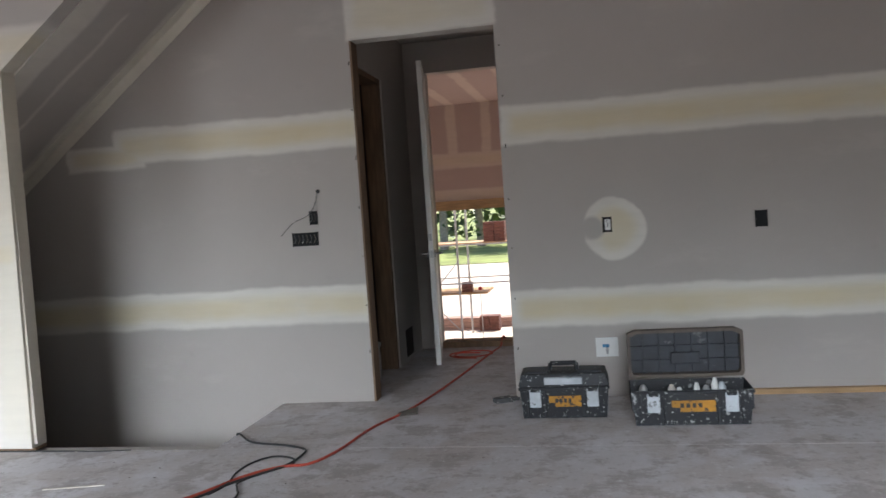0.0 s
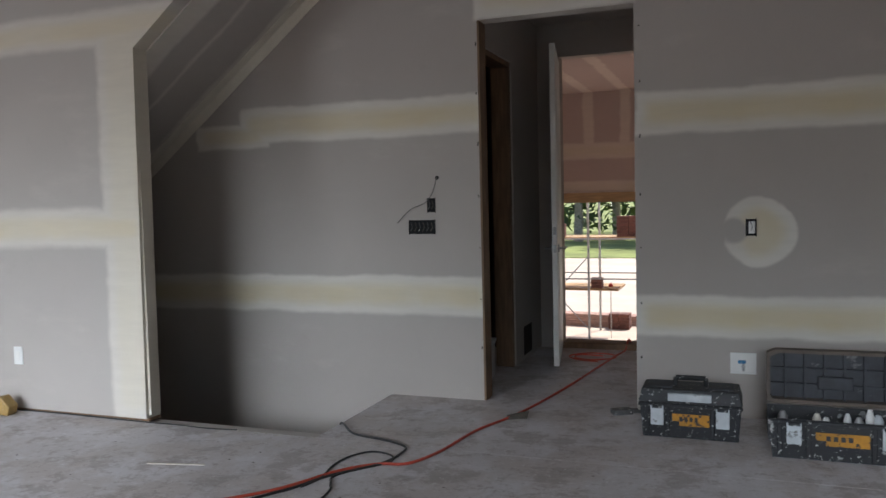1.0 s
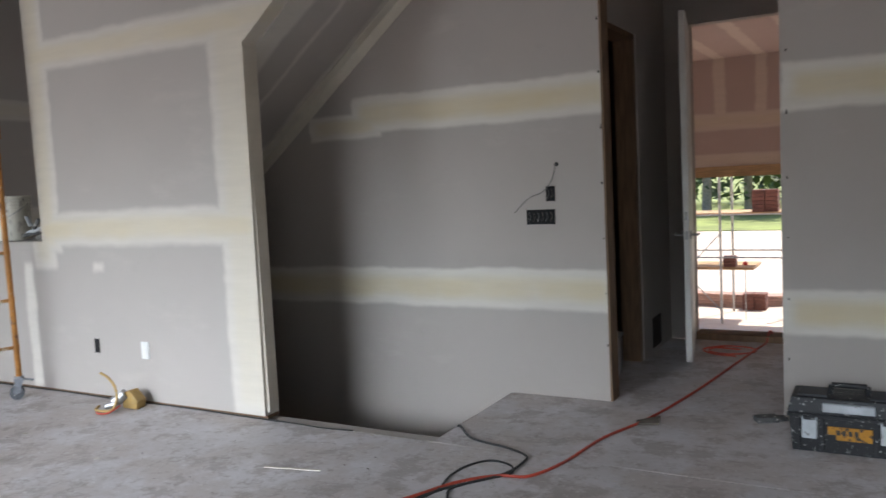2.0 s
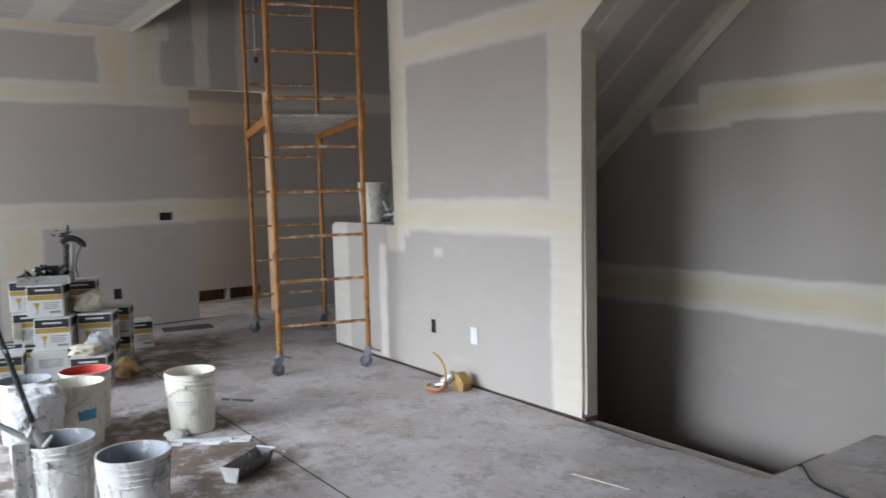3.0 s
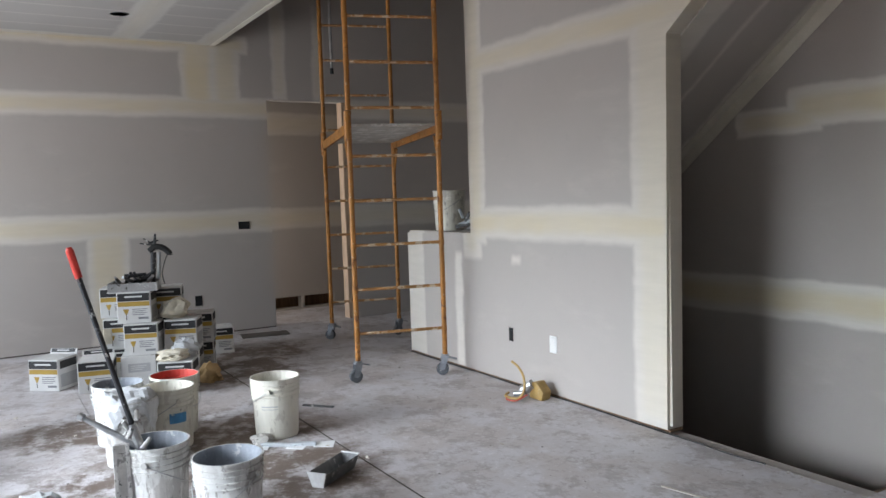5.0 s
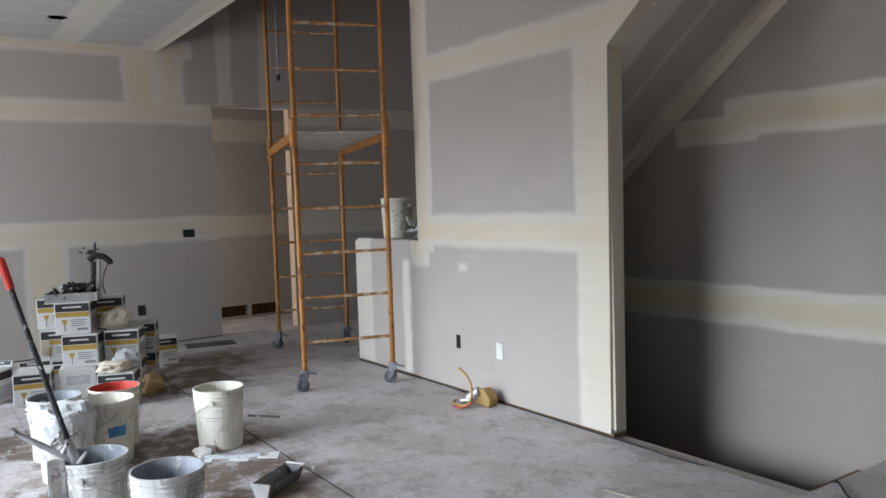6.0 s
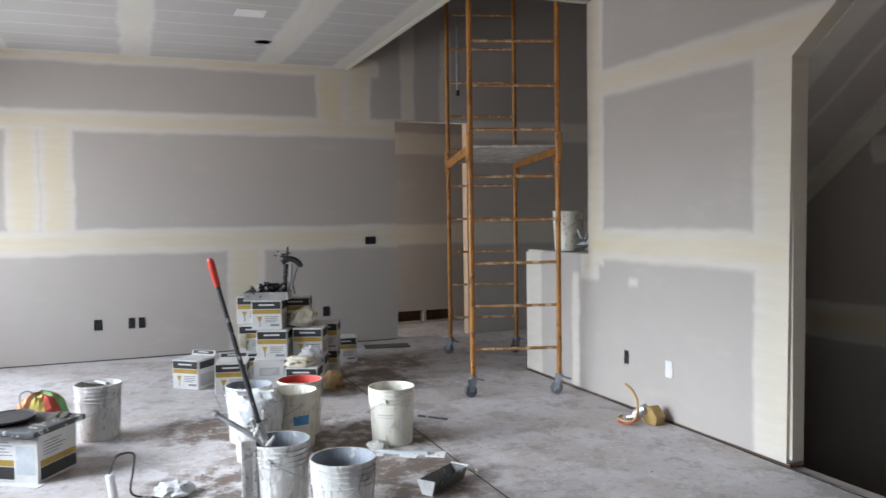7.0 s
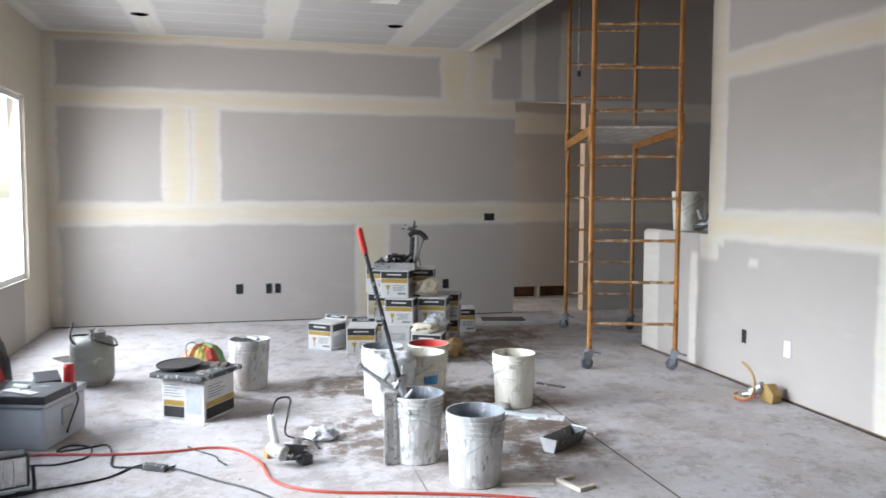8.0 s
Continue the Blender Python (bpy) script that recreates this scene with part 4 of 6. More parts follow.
# ---- pails ----
def pail(at, turn=0, outer=pail_white, inner=pail_in, label="white plastic pail crusted with joint compound", fill=0.0, fill_mat=None, rim=None, bail=True, logo=None, group="five gallon pails"):
    ob = thing("pail", label, "pail", at, turn, group)
    h, r0, r1 = 0.37, 0.130, 0.148
    bm = bmesh.new()
    prof = [(0.0, 0.0), (r0 - 0.004, 0.0), (r0, 0.006)]
    for z in (0.06, 0.12, 0.18, 0.24):
        prof.append((r0 + (r1 - r0) * z / h, z))
    for z in (0.262, 0.288, 0.314, 0.338):
        r = r0 + (r1 - r0) * z / h
        prof += [(r, z - 0.004), (r + 0.006, z - 0.003), (r + 0.006, z + 0.002), (r, z + 0.003)]
    prof += [(r1, h - 0.012), (r1 + 0.005, h - 0.01), (r1 + 0.005, h), (r1 - 0.003, h)]
    lathe(bm, prof, 32, 0.012)
    bm.faces.remove([f for f in bm.faces if len(f.verts) > 10 and f.calc_center_median().z > 0.3][0])
    part("shell", bm, outer, ob, smooth=False)
    bm = bmesh.new()
    lathe(bm, [(r1 - 0.003, h - 0.0005), (r1 - 0.004, h - 0.01), (r0 - 0.002, 0.012), (0.0, 0.012)], 32, 0.012)
    bm.faces.remove([f for f in bm.faces if len(f.verts) > 10][0]) if any(len(f.verts) > 10 for f in bm.faces) else None
    part("lining", bm, inner, ob)
    if fill:
        bm = bmesh.new()
        lathe(bm, [(0.0, fill + 0.012), (0.05, fill + 0.008), (0.10, fill - 0.004), (0.132, fill), (0.132, fill - 0.02), (0.0, fill - 0.02)], 24, 0.05)
        part("compound", bm, fill_mat or mud_wet, ob, "dried material inside the pail")
    if rim:
        bm = bmesh.new()
        lathe(bm, [(r1 - 0.006, h - 0.03), (r1 + 0.0065, h - 0.03), (r1 + 0.0065, h + 0.002), (r1 - 0.006, h + 0.002), (r1 - 0.006, h - 0.03)], 32)
        part("rim", bm, rim, ob, "red rim")
    if bail:
        bm = bmesh.new()
        pts = [(-r1 - 0.008, 0, 0.30), (-r1 * 0.86, -0.085, 0.25), (-0.05, -r1 - 0.012, 0.19), (0.05, -r1 - 0.012, 0.19), (r1 * 0.86, -0.085, 0.25), (r1 + 0.008, 0, 0.30)]
        tube(bm, spline(pts, 6), 0.0024, 5)
        part("bail_handle", bm, grey_metal, ob, "thin wire bail handle")
        for sx in (-1, 1):
            bm = bmesh.new()
            rod(bm, (sx * (r1 - 0.004), 0, 0.30), (sx * (r1 + 0.012), 0, 0.30), 0.014, n=10)
            part("ear", bm, outer, ob)
    if logo:
        bm = bmesh.new()
        a0, a1, n = -0.36, 0.36, 8
        for za, zb in logo[1]:
            for k in range(n):
                ring = []
                for a, z in ((a0 + (a1 - a0) * k / n, za), (a0 + (a1 - a0) * (k + 1) / n, za), (a0 + (a1 - a0) * (k + 1) / n, zb), (a0 + (a1 - a0) * k / n, zb)):
                    r = (r0 + (r1 - r0) * z / h) * 1.012 + 0.002
                    ring.append(bm.verts.new((r * math.cos(a), r * math.sin(a), z)))
                bm.faces.new(ring)
        part("printed_label", bm, logo[0], ob, "worn printed band")
    return ob


pail((-2.555, 2.127, 0), 40, label="empty white pail heavily crusted with dried compound")
pail((-2.965, 1.905, 0), 150, label="mud-crusted pail holding tools and a long pole")
pail((-4.345, 1.947, 0), 75, fill=0.30, label="mud-crusted pail filled with grey compound")
pail((-3.90, 1.937, 0), 10, fill=0.33, label="pail covered with crumpled plastic film", inner=pail_white)
pail((-4.06, 2.185, 0), 10, pail_clean, pail_clean, "cream pail with a blue printed band", logo=(ink_blue, [(0.17, 0.23)]))
pail((-4.37, 2.29, 0), 120, pail_clean, red_rim, "cream pail with a red inside", fill=0.325, fill_mat=red_rim)
pail((-3.90, 2.797, 0), -35, pail_clean, pail_clean, "scuffed cream pail standing alone with faded print", logo=(carton_grey, [(0.205, 0.212), (0.19, 0.194)]))
pail((-4.837, 1.01, 0), 60, pail_white, pail_white, "pale mud-crusted pail with a knife on its rim", fill=0.33)
pail((-5.46, 5.06, KNEE_Z - 0.012), 20, pail_clean, pail_clean, "dusty white pail on the stair landing", group="landing clutter")

ob = thing("plastic_film", "crumpled cloudy plastic film over a pail", "plastic film", (-3.90, 1.937, 0.372), 0)
bm = bmesh.new()
bmesh.ops.create_grid(bm, x_segments=16, y_segments=16, size=0.19)
for v in bm.verts:
    d = math.hypot(v.co.x, v.co.y)
    v.co.z = 0.03 - max(0, d - 0.13) * 1.6 + 0.03 * noise.noise(v.co * 14) + (0.004 if d > 0.13 else 0)
    if d > 0.13:
        k = (0.158 + 0.012 * noise.noise(v.co * 20)) / d if d > 0.158 else 1
        v.co.x *= k
        v.co.y *= k
bmesh.ops.solidify(bm, geom=bm.faces[:], thickness=0.002)
part("film", bm, film_plastic, ob)
ob = thing("putty_knife", "steel putty knife resting on a pail rim", "putty knife", (-4.837, 1.01, 0.373), 30)
bm = bmesh.new()
box(bm, -0.15, -0.02, -0.045, 0.045, 0, 0.002)
part("blade", bm, steel, ob)
bm = bmesh.new()
box(bm, -0.02, 0.13, -0.013, 0.013, 0, 0.02)
part("handle", soft(bm, 0.005), carton_grey, ob)

# pole tools in the pail
ob = thing("flat_box_handle", "long black taping pole with a red grip", "taping pole", (0, 0, 0))
bm = bmesh.new()
rod(bm, (-2.955, 1.855, 0.28), (-3.05, 1.634, 1.15), 0.0125, 0.012, 12)
part("pole", bm, black_tool, ob)
bm = bmesh.new()
rod(bm, (-3.049, 1.636, 1.14), (-3.057, 1.606, 1.265), 0.017, 0.018, 12)
rod(bm, (-3.057, 1.606, 1.265), (-3.058, 1.603, 1.28), 0.018, 0.011, 12)
part("grip", bm, red_grip, ob, "red rubber grip")
bm = bmesh.new()
rod(bm, (-2.955, 1.855, 0.28), (-2.975, 1.81, 0.46), 0.026, 0.018, 12)
part("clamp", bm, steel, ob, "muddy steel clamp")
ob = thing("flat_finishing_tool", "muddy steel finishing tool hung on the pail", "finishing tool", (-2.965, 1.905, 0))
bm = bmesh.new()
box(bm, 0.05, 0.075, -0.185, -0.135, 0.005, 0.40)
part("blade_bar", soft(bm, 0.003, 1), mud_steel, ob)
bm = bmesh.new()
box(bm, 0.076, 0.086, -0.195, -0.18, 0.005, 0.40)
box(bm, 0.076, 0.086, -0.14, -0.125, 0.005, 0.40)
part("edge_rail", bm, mud_steel, ob)
bm = bmesh.new()
rod(bm, (0.0, -0.08, 0.36), (-0.10, -0.285, 0.50), 0.015, 0.012, 10)
rod(bm, (-0.10, -0.285, 0.50), (-0.112, -0.305, 0.512), 0.018, 0.018, 10)
part("arm", bm, steel, ob)
bm = bmesh.new()
for k in range(5):
    p = Vector((random.uniform(-0.03, 0.04), random.uniform(-0.16, -0.06), 0.35 + 0.03 * k))
    rod(bm, p, p + Vector((random.uniform(-0.05, 0.05), random.uniform(-0.05, 0.05), 0.045)), 0.013, 0.009, 8)
part("linkage", bm, mud_steel, ob, "mud-caked linkage")


# ---- cartons of joint compound ----
def carton(at, turn=0, label="white carton of joint compound with black and ochre print", size=(0.262, 0.262, 0.249), prints=True, raised=False, bars=False, group="joint compound cartons"):
    w, d, h = size
    ob = thing("carton", label, "carton", at, turn, group)
    bm = bmesh.new()
    box(bm, -d, 0, -w / 2, w / 2, 0, h)
    part("body", soft(bm, 0.004, 1), carton_white, ob)
    bm = bmesh.new()
    box(bm, -d + 0.003, -0.003, -w / 2 + 0.003, -0.002, h, h + 0.003)
    box(bm, -d + 0.003, -0.003, 0.002, w / 2 - 0.003, h, h + 0.003)
    part("top_flap", bm, carton_white, ob)
    if raised:
        # the far flap stands up, its printed side towards the room
        lean = Matrix.Translation((-d + 0.004, 0, h)) @ Matrix.Rotation(radians(-24), 4, "Y")
        for nm, mat_, q in (("raised_flap", carton_white, (-0.003, 0.0, -w * 0.46, w * 0.46, 0, 0.05)), ("flap_print", ink_black, (0.0, 0.0015, -w * 0.42, w * 0.40, 0.016, 0.046)),
                            ("flap_print_bar", carton_white, (0.0015, 0.0025, -w * 0.22, w * 0.2, 0.027, 0.036))):
            bm = bmesh.new()
            box(bm, *q)
            bm.transform(lean)
            part(nm, bm, mat_, ob)
    if bars:
        bm = bmesh.new()
        box(bm, -0.002, 0.0015, -w * 0.3, w * 0.34, h * 0.50, h * 0.78)
        part("side_print_panel", bm, carton_grey, ob)
        bm = bmesh.new()
        for k in range(3):
            box(bm, 0.0015, 0.0025, -w * 0.22, w * (0.1 + 0.06 * k), h * (0.57 + 0.06 * k), h * (0.595 + 0.06 * k))
        tagged(part("fine_print", bm, carton_white, ob), kind="stuff")
    if prints:
        for nm, mat_, z0, z1 in (("black_print_band", ink_black, 0.72, 0.97), ("ochre_print_band", ink_gold, 0.55, 0.70)):
            bm = bmesh.new()
            box(bm, -0.002, 0.0015, -w * 0.47, w * 0.47, h * z0, h * z1)
            part(nm, bm, mat_, ob)
        bm = bmesh.new()
        box(bm, 0.0015, 0.0025, -w * 0.26, w * 0.26, h * 0.835, h * 0.885)
        part("pale_print_bar", bm, carton_white, ob)
        bm = bmesh.new()
        for z, a, b in ((0.45, -0.05, 0.40), (0.39, -0.05, 0.34), (0.33, -0.05, 0.38), (0.27, -0.05, 0.30)):
            box(bm, -0.002, 0.0015, w * a, w * b, h * z - 0.003, h * z + 0.003)
        tagged(part("fine_print", bm, ink_grey, ob), kind="stuff")
        bm = bmesh.new()
        box(bm, -0.002, 0.0015, w * 0.12, w * 0.42, h * 0.12, h * 0.19)
        part("code_bar", bm, ink_grey, ob)
        bm = bmesh.new()
        prism(bm, [(-0.32 * w, 0.46 * h), (-0.14 * w, 0.46 * h), (-0.21 * w, 0.28 * h), (-0.25 * w, 0.28 * h)], -0.0015, 0.002)
        bm.transform(Matrix.Rotation(radians(90), 4, "Z"))
        part("trowel_print", bm, ink_gold, ob)
        bm = bmesh.new()
        box(bm, -0.002, 0.0015, -w * 0.24, -w * 0.22, h * 0.10, h * 0.27)
        part("trowel_handle_print", bm, ink_black, ob)
        bm = bmesh.new()
        box(bm, -d * 0.9, -d * 0.1, w / 2 - 0.002, w / 2 + 0.0015, h * 0.70, h * 0.95)
        part("side_print", bm, ink_black, ob)
        bm = bmesh.new()
        box(bm, -d * 0.9, -d * 0.1, w / 2 - 0.002, w / 2 + 0.0015, h * 0.10, h * 0.52)
        part("side_print_panel", bm, carton_grey, ob)
    return ob


LV = 0.252
carton((-6.155, 1.65, 0), -40, "open white carton of joint compound on the floor beside the stack", raised=True)
carton((-5.825, 1.995, 0), -13, "open white carton on the floor with a raised flap", raised=True)
carton((-5.80, 2.31, 0), -14, "white carton at the foot of the stack, plain side out", prints=False, bars=True)
carton((-5.37, 2.50, 0), -24, "carton with a rag and plastic film on top")
carton((-5.86, 2.67, 0), -22)
carton((-6.13, 2.86, 0), -18)
carton((-6.17, 2.57, 0), -16)
carton((-6.27, 2.25, 0), -18)
carton((-6.77, 3.22, 0), -10, "white carton at the end of the stack")
carton((-5.835, 2.345, LV), -22)
carton((-5.835, 2.655, LV), -24)
carton((-6.12, 2.86, LV), -20, "white carton stacked at the back")
carton((-6.17, 2.58, LV), -16)
carton((-6.26, 2.25, LV), -18)
carton((-5.925, 2.32, 2 * LV), -22)
carton((-6.075, 2.60, 2 * LV), -16, "white carton with a crumpled plastic bag before it")
carton((-6.36, 2.25, 2 * LV), -18, "white carton on the top layer of the stack")


def crumple(name, label, category, at, size, mat_, seed, flat=0.5):
    ob = thing(name, label, category, at)
    bm = bmesh.new()
    bmesh.ops.create_icosphere(bm, subdivisions=3, radius=1.0)
    for v in bm.verts:
        n = noise.noise(v.co * 1.7 + Vector((seed, 0, 0))) * 0.45 + noise.noise(v.co * 4.5 + Vector((0, seed, 0))) * 0.25
        v.co *= 1 + n
        v.co = Vector((v.co.x * size[0], v.co.y * size[1], max(v.co.z * size[2], -size[2] * flat)))
        v.co.z += size[2] * flat
    part("fold", bm, mat_, ob)
    return ob


crumple("rag", "cream rag lying on a carton", "rag", (-5.50, 2.52, 0.255), (0.12, 0.12, 0.05), cloth_cream, 3)
crumple("plastic_bag", "crumpled clear plastic bag on a carton", "plastic bag", (-5.56, 2.63, 0.255), (0.08, 0.10, 0.09), film_plastic, 8)
crumple("plastic_bag", "crumpled dusty plastic bag on the stack", "plastic bag", (-5.96, 2.66, 2 * LV), (0.06, 0.11, 0.09), cloth_cream, 5, 0.9)
crumple("paper_bag", "torn brown paper bag on the floor by the cartons", "paper bag", (-5.68, 2.84, 0.0), (0.12, 0.09, 0.10), plain("brown_paper", (0.42, 0.28, 0.13), 0.85), 11)
ob = thing("yellow_glove", "worn yellow glove hanging by the cartons", "glove", (-6.27, 2.16, 0.30))
bm = bmesh.new()
box(bm, -0.002, 0.012, -0.04, 0.03, 0.0, 0.13)
part("glove_body", soft(bm, 0.008), cloth_cream, ob)
ob = thing("mud_tray", "clear plastic tray of tools on top of the cartons", "tray", (-6.07, 2.36, 3 * LV), -18)
bm = bmesh.new()
for b in ((-0.13, 0.11, -0.17, 0.17, 0, 0.006), (-0.14, -0.13, -0.19, 0.19, 0, 0.075), (0.11, 0.12, -0.19, 0.19, 0, 0.068), (-0.13, 0.11, -0.19, -0.18, 0, 0.072), (-0.13, 0.11, 0.18, 0.19, 0, 0.07)):
    box(bm, *b)
part("tray_body", bm, plain("mud_caked_clear_plastic", (0.36, 0.35, 0.34), 0.4, 0, 0.2, 8, 0.2, 50, splat=((0.60, 0.58, 0.55), 0.5, 16.0), wear=((0.10, 0.09, 0.08), 0.35, 20.0)), ob)
bm = bmesh.new()
box(bm, -0.12, 0.10, -0.17, 0.17, 0.006, 0.05)
part("dried_compound", bm, dark_scrap, ob)
for k in range(5):
    bm = bmesh.new()
    y = -0.13 + 0.055 * k
    rod(bm, (-0.08, y, 0.06), (0.09, y + 0.07 * math.sin(k * 2), 0.12 + 0.03 * (k % 2)), 0.016, 0.012, 8)
    part("tool_handle", bm, black_tool if k % 2 else steel, ob)
ob = thing("spray_texture_gun", "black spray tool standing on the cartons", "spray tool", (-6.13, 2.52, 3 * LV), -12)
bm = bmesh.new()
rod(bm, (0, -0.005, 0.0), (0, 0.012, 0.30), 0.020, 0.024, 10)
part("stem", bm, black_tool, ob)
bm = bmesh.new()
rod(bm, (0.01, 0.045, 0.02), (0.01, 0.058, 0.30), 0.014, 0.016, 10)
part("stem", bm, steel, ob)
bm = bmesh.new()
tube(bm, spline([(0, -0.02, 0.31), (0, 0.03, 0.345), (0, 0.09, 0.335), (0, 0.135, 0.295), (0, 0.14, 0.27)], 6), 0.026, 10)
part("hood", bm, ink_black, ob, "black curved hood")
bm = bmesh.new()
rod(bm, (0, 0.025, 0.36), (0, 0.035, 0.455), 0.014, 0.008, 8)
rod(bm, (0, 0.02, 0.36), (0, -0.06, 0.42), 0.008, 0.005, 6)
rod(bm, (0, 0.01, 0.36), (0, -0.09, 0.38), 0.008, 0.005, 6)
rod(bm, (0, -0.02, 0.38), (0, 0.06, 0.40), 0.010, 0.006, 6)
part("nozzle", bm, black_tool, ob)
bm = bmesh.new()
tube(bm, spline([(0, 0.13, 0.29), (0, 0.10, 0.22), (0, 0.075, 0.12), (0.02, 0.09, 0.03)], 6), 0.005, 6)
part("hose", bm, cord_black, ob)
bm = bmesh.new()
rod(bm, (0.05, -0.22, 0.115), (0.05, -0.05, 0.125), 0.018, 0.012, 8)
rod(bm, (0.05, -0.15, 0.085), (0.05, 0.0, 0.085), 0.026, 0.02, 8)
rod(bm, (0.05, -0.06, 0.09), (0.05, 0.02, 0.15), 0.02, 0.014, 8)
part("grip", bm, black_tool, ob)


# ---- tool boxes by the door wall ----
def ribbed(bm, w, d, h, taper=0.94):
    v = box(bm, -w / 2, w / 2, -d / 2, d / 2, 0, h)
    for q in v[:4]:
        q.co.x *= taper
        q.co.y *= taper
    return v


def toolbox(at, turn, w, d, h, lid_open, label):
    ob = thing("toolbox", label, "toolbox", at, turn, "tool boxes by the wall")
    bm = bmesh.new()
    if lid_open:
        v = ribbed(bm, w, d, h)
        top = [f for f in bm.faces if all(abs(q.co.z - h) < 1e-4 for q in f.verts)][0]
        r = bmesh.ops.inset_region(bm, faces=[top], thickness=0.012)
        bmesh.ops.translate(bm, verts=top.verts[:], vec=(0, 0, -h * 0.55))
    else:
        ribbed(bm, w, d, h)
        soft(bm, 0.008)
    body = part("body", bm, black_case, ob)
    bm = bmesh.new()
    for x in (-0.42, -0.22, 0.22, 0.42):
        box(bm, x * w - 0.012, x * w + 0.012, -d / 2 - 0.008, -d / 2 + 0.012, 0.015, h - 0.02)
    box(bm, -w / 2 - 0.006, w / 2 + 0.006, -d / 2 - 0.010, -d / 2 + 0.01, h - 0.022, h - 0.004)
    part("front_rib", soft(bm, 0.003, 1), black_case, ob)
    for x in (-0.32, 0.32):
        bm = bmesh.new()
        box(bm, x * w - 0.035, x * w + 0.035, -d / 2 - 0.022, -d / 2 - 0.004, h - 0.125, h - 0.015)
        latch = part("latch", soft(bm, 0.006), latch_grey, ob, "grey plastic latch")
        bm = bmesh.new()
        box(bm, x * w - 0.028, x * w + 0.028, -d / 2 - 0.026, -d / 2 - 0.012, h - 0.03, h - 0.012)
        part("latch_tab", soft(bm, 0.003, 1), black_case, latch)
    bm = bmesh.new()
    box(bm, -0.17 * w, 0.19 * w, -d / 2 - 0.004, -d / 2 + 0.01, h - 0.10, h - 0.06)
    box(bm, -0.10 * w, 0.19 * w, -d / 2 - 0.005, -d / 2 + 0.01, h - 0.125, h - 0.095)
    part("label_panel", bm, label_yellow, ob, "yellow label panel")
    bm = bmesh.new()
    for k in range(4):
        box(bm, -0.10 * w + 0.05 * w * k, -0.07 * w + 0.05 * w * k, -d / 2 - 0.0065, -d / 2, h - 0.10, h - 0.075)
    part("print_bars", bm, ink_black, ob)
    if not lid_open:
        bm = bmesh.new()
        v = box(bm, -w / 2 - 0.006, w / 2 + 0.006, -d / 2 - 0.008, d / 2 + 0.006, h, h + 0.075)
        for q in v[4:]:
            q.co.x *= 0.93
            q.co.y *= 0.82
        part("lid", soft(bm, 0.008), black_case, ob)
        for x in (-0.3, 0.3):
            bm = bmesh.new()
            box(bm, x * w - 0.07, x * w + 0.07, -d * 0.36, d * 0.30, h + 0.068, h + 0.084)
            part("lid_organiser", soft(bm, 0.005, 1), case_inside, ob)
        bm = bmesh.new()
        box(bm, -0.115, 0.115, -d / 2 - 0.012, -d * 0.38, h + 0.012, h + 0.055)
        part("front_plate", soft(bm, 0.004, 1), latch_grey, ob, "pale scuffed plate")
        bm = bmesh.new()
        pts = [(-0.085, 0, h + 0.07), (-0.08, 0, h + 0.118), (0.08, 0, h + 0.118), (0.085, 0, h + 0.07)]
        for a, b in zip(pts, pts[1:]):
            rod(bm, a, b, 0.014, n=10)
        part("handle", bm, black_case, ob)
    else:
        lid = part("lid", _open_lid(w, d, h), case_inside, ob, "raised dusty lid with moulded ribs")
        _lid_ribs(lid, w, d, h)
        part("lid_rim", lid_rim(w, d, h), case_rim, lid, "dusty brown rim of the lid")
        bm = bmesh.new()
        box(bm, -0.085, 0.085, d / 2 - 0.045, d / 2 - 0.02, h + 0.10, h + 0.17)
        part("inner_handle", soft(bm, 0.008), case_inside, lid)
        for k, (x, y, r, hh, m_) in enumerate(((-0.10, -0.03, 0.022, 0.06, scrap), (-0.06, -0.06, 0.02, 0.05, white_plastic), (0.04, -0.04, 0.018, 0.07, white_plastic), (0.09, -0.06, 0.022, 0.06, grey_metal), (0.14, -0.05, 0.02, 0.10, white_plastic), (0.18, -0.03, 0.024, 0.07, latch_grey), (-0.26, 0.02, 0.025, 0.05, grey_metal))):
            bottle = thing("bottle" if k % 2 else "tape_roll", "small dusty item lying in the open toolbox", "tool", (at[0] + x, at[1] + y, h * 0.45), 0, "toolbox contents")
            bm = bmesh.new()
            lathe(bm, [(0.0, 0), (r, 0), (r, hh * 0.7 + 0.05), (r * 0.5, hh + 0.06), (0.0, hh + 0.06)], 12)
            part("container", bm, m_, bottle)
    return ob


def lid_outline(w, h, inset):
    x, c = w / 2 - inset, 0.045
    z0, z1 = h + 0.02 + inset, h + 0.306 - inset
    return [(-x + 0.012, z0), (x - 0.012, z0), (x, z0 + 0.02), (x, z1 - 0.02), (x - c, z1), (-x + c, z1), (-x, z1 - 0.02), (-x, z0 + 0.02)]


def _open_lid(w, d, h):
    bm = bmesh.new()
    prism(bm, lid_outline(w, h, 0.006), d / 2 + 0.021, d / 2 + 0.035)
    return bm


def lid_rim(w, d, h):
    """The raised edge all round the open lid."""
    bm = bmesh.new()
    rings = []
    for inset, y in ((0.0, d / 2 + 0.025), (0.0, d / 2 - 0.04), (0.018, d / 2 - 0.04), (0.018, d / 2 + 0.025)):
        rings.append([bm.verts.new((x, y, z)) for x, z in lid_outline(w, h, inset)])
    for i in range(4):
        p, q = rings[i], rings[(i + 1) % 4]
        for k in range(8):
            bm.faces.new((p[k], p[(k + 1) % 8], q[(k + 1) % 8], q[k]))
    return bm


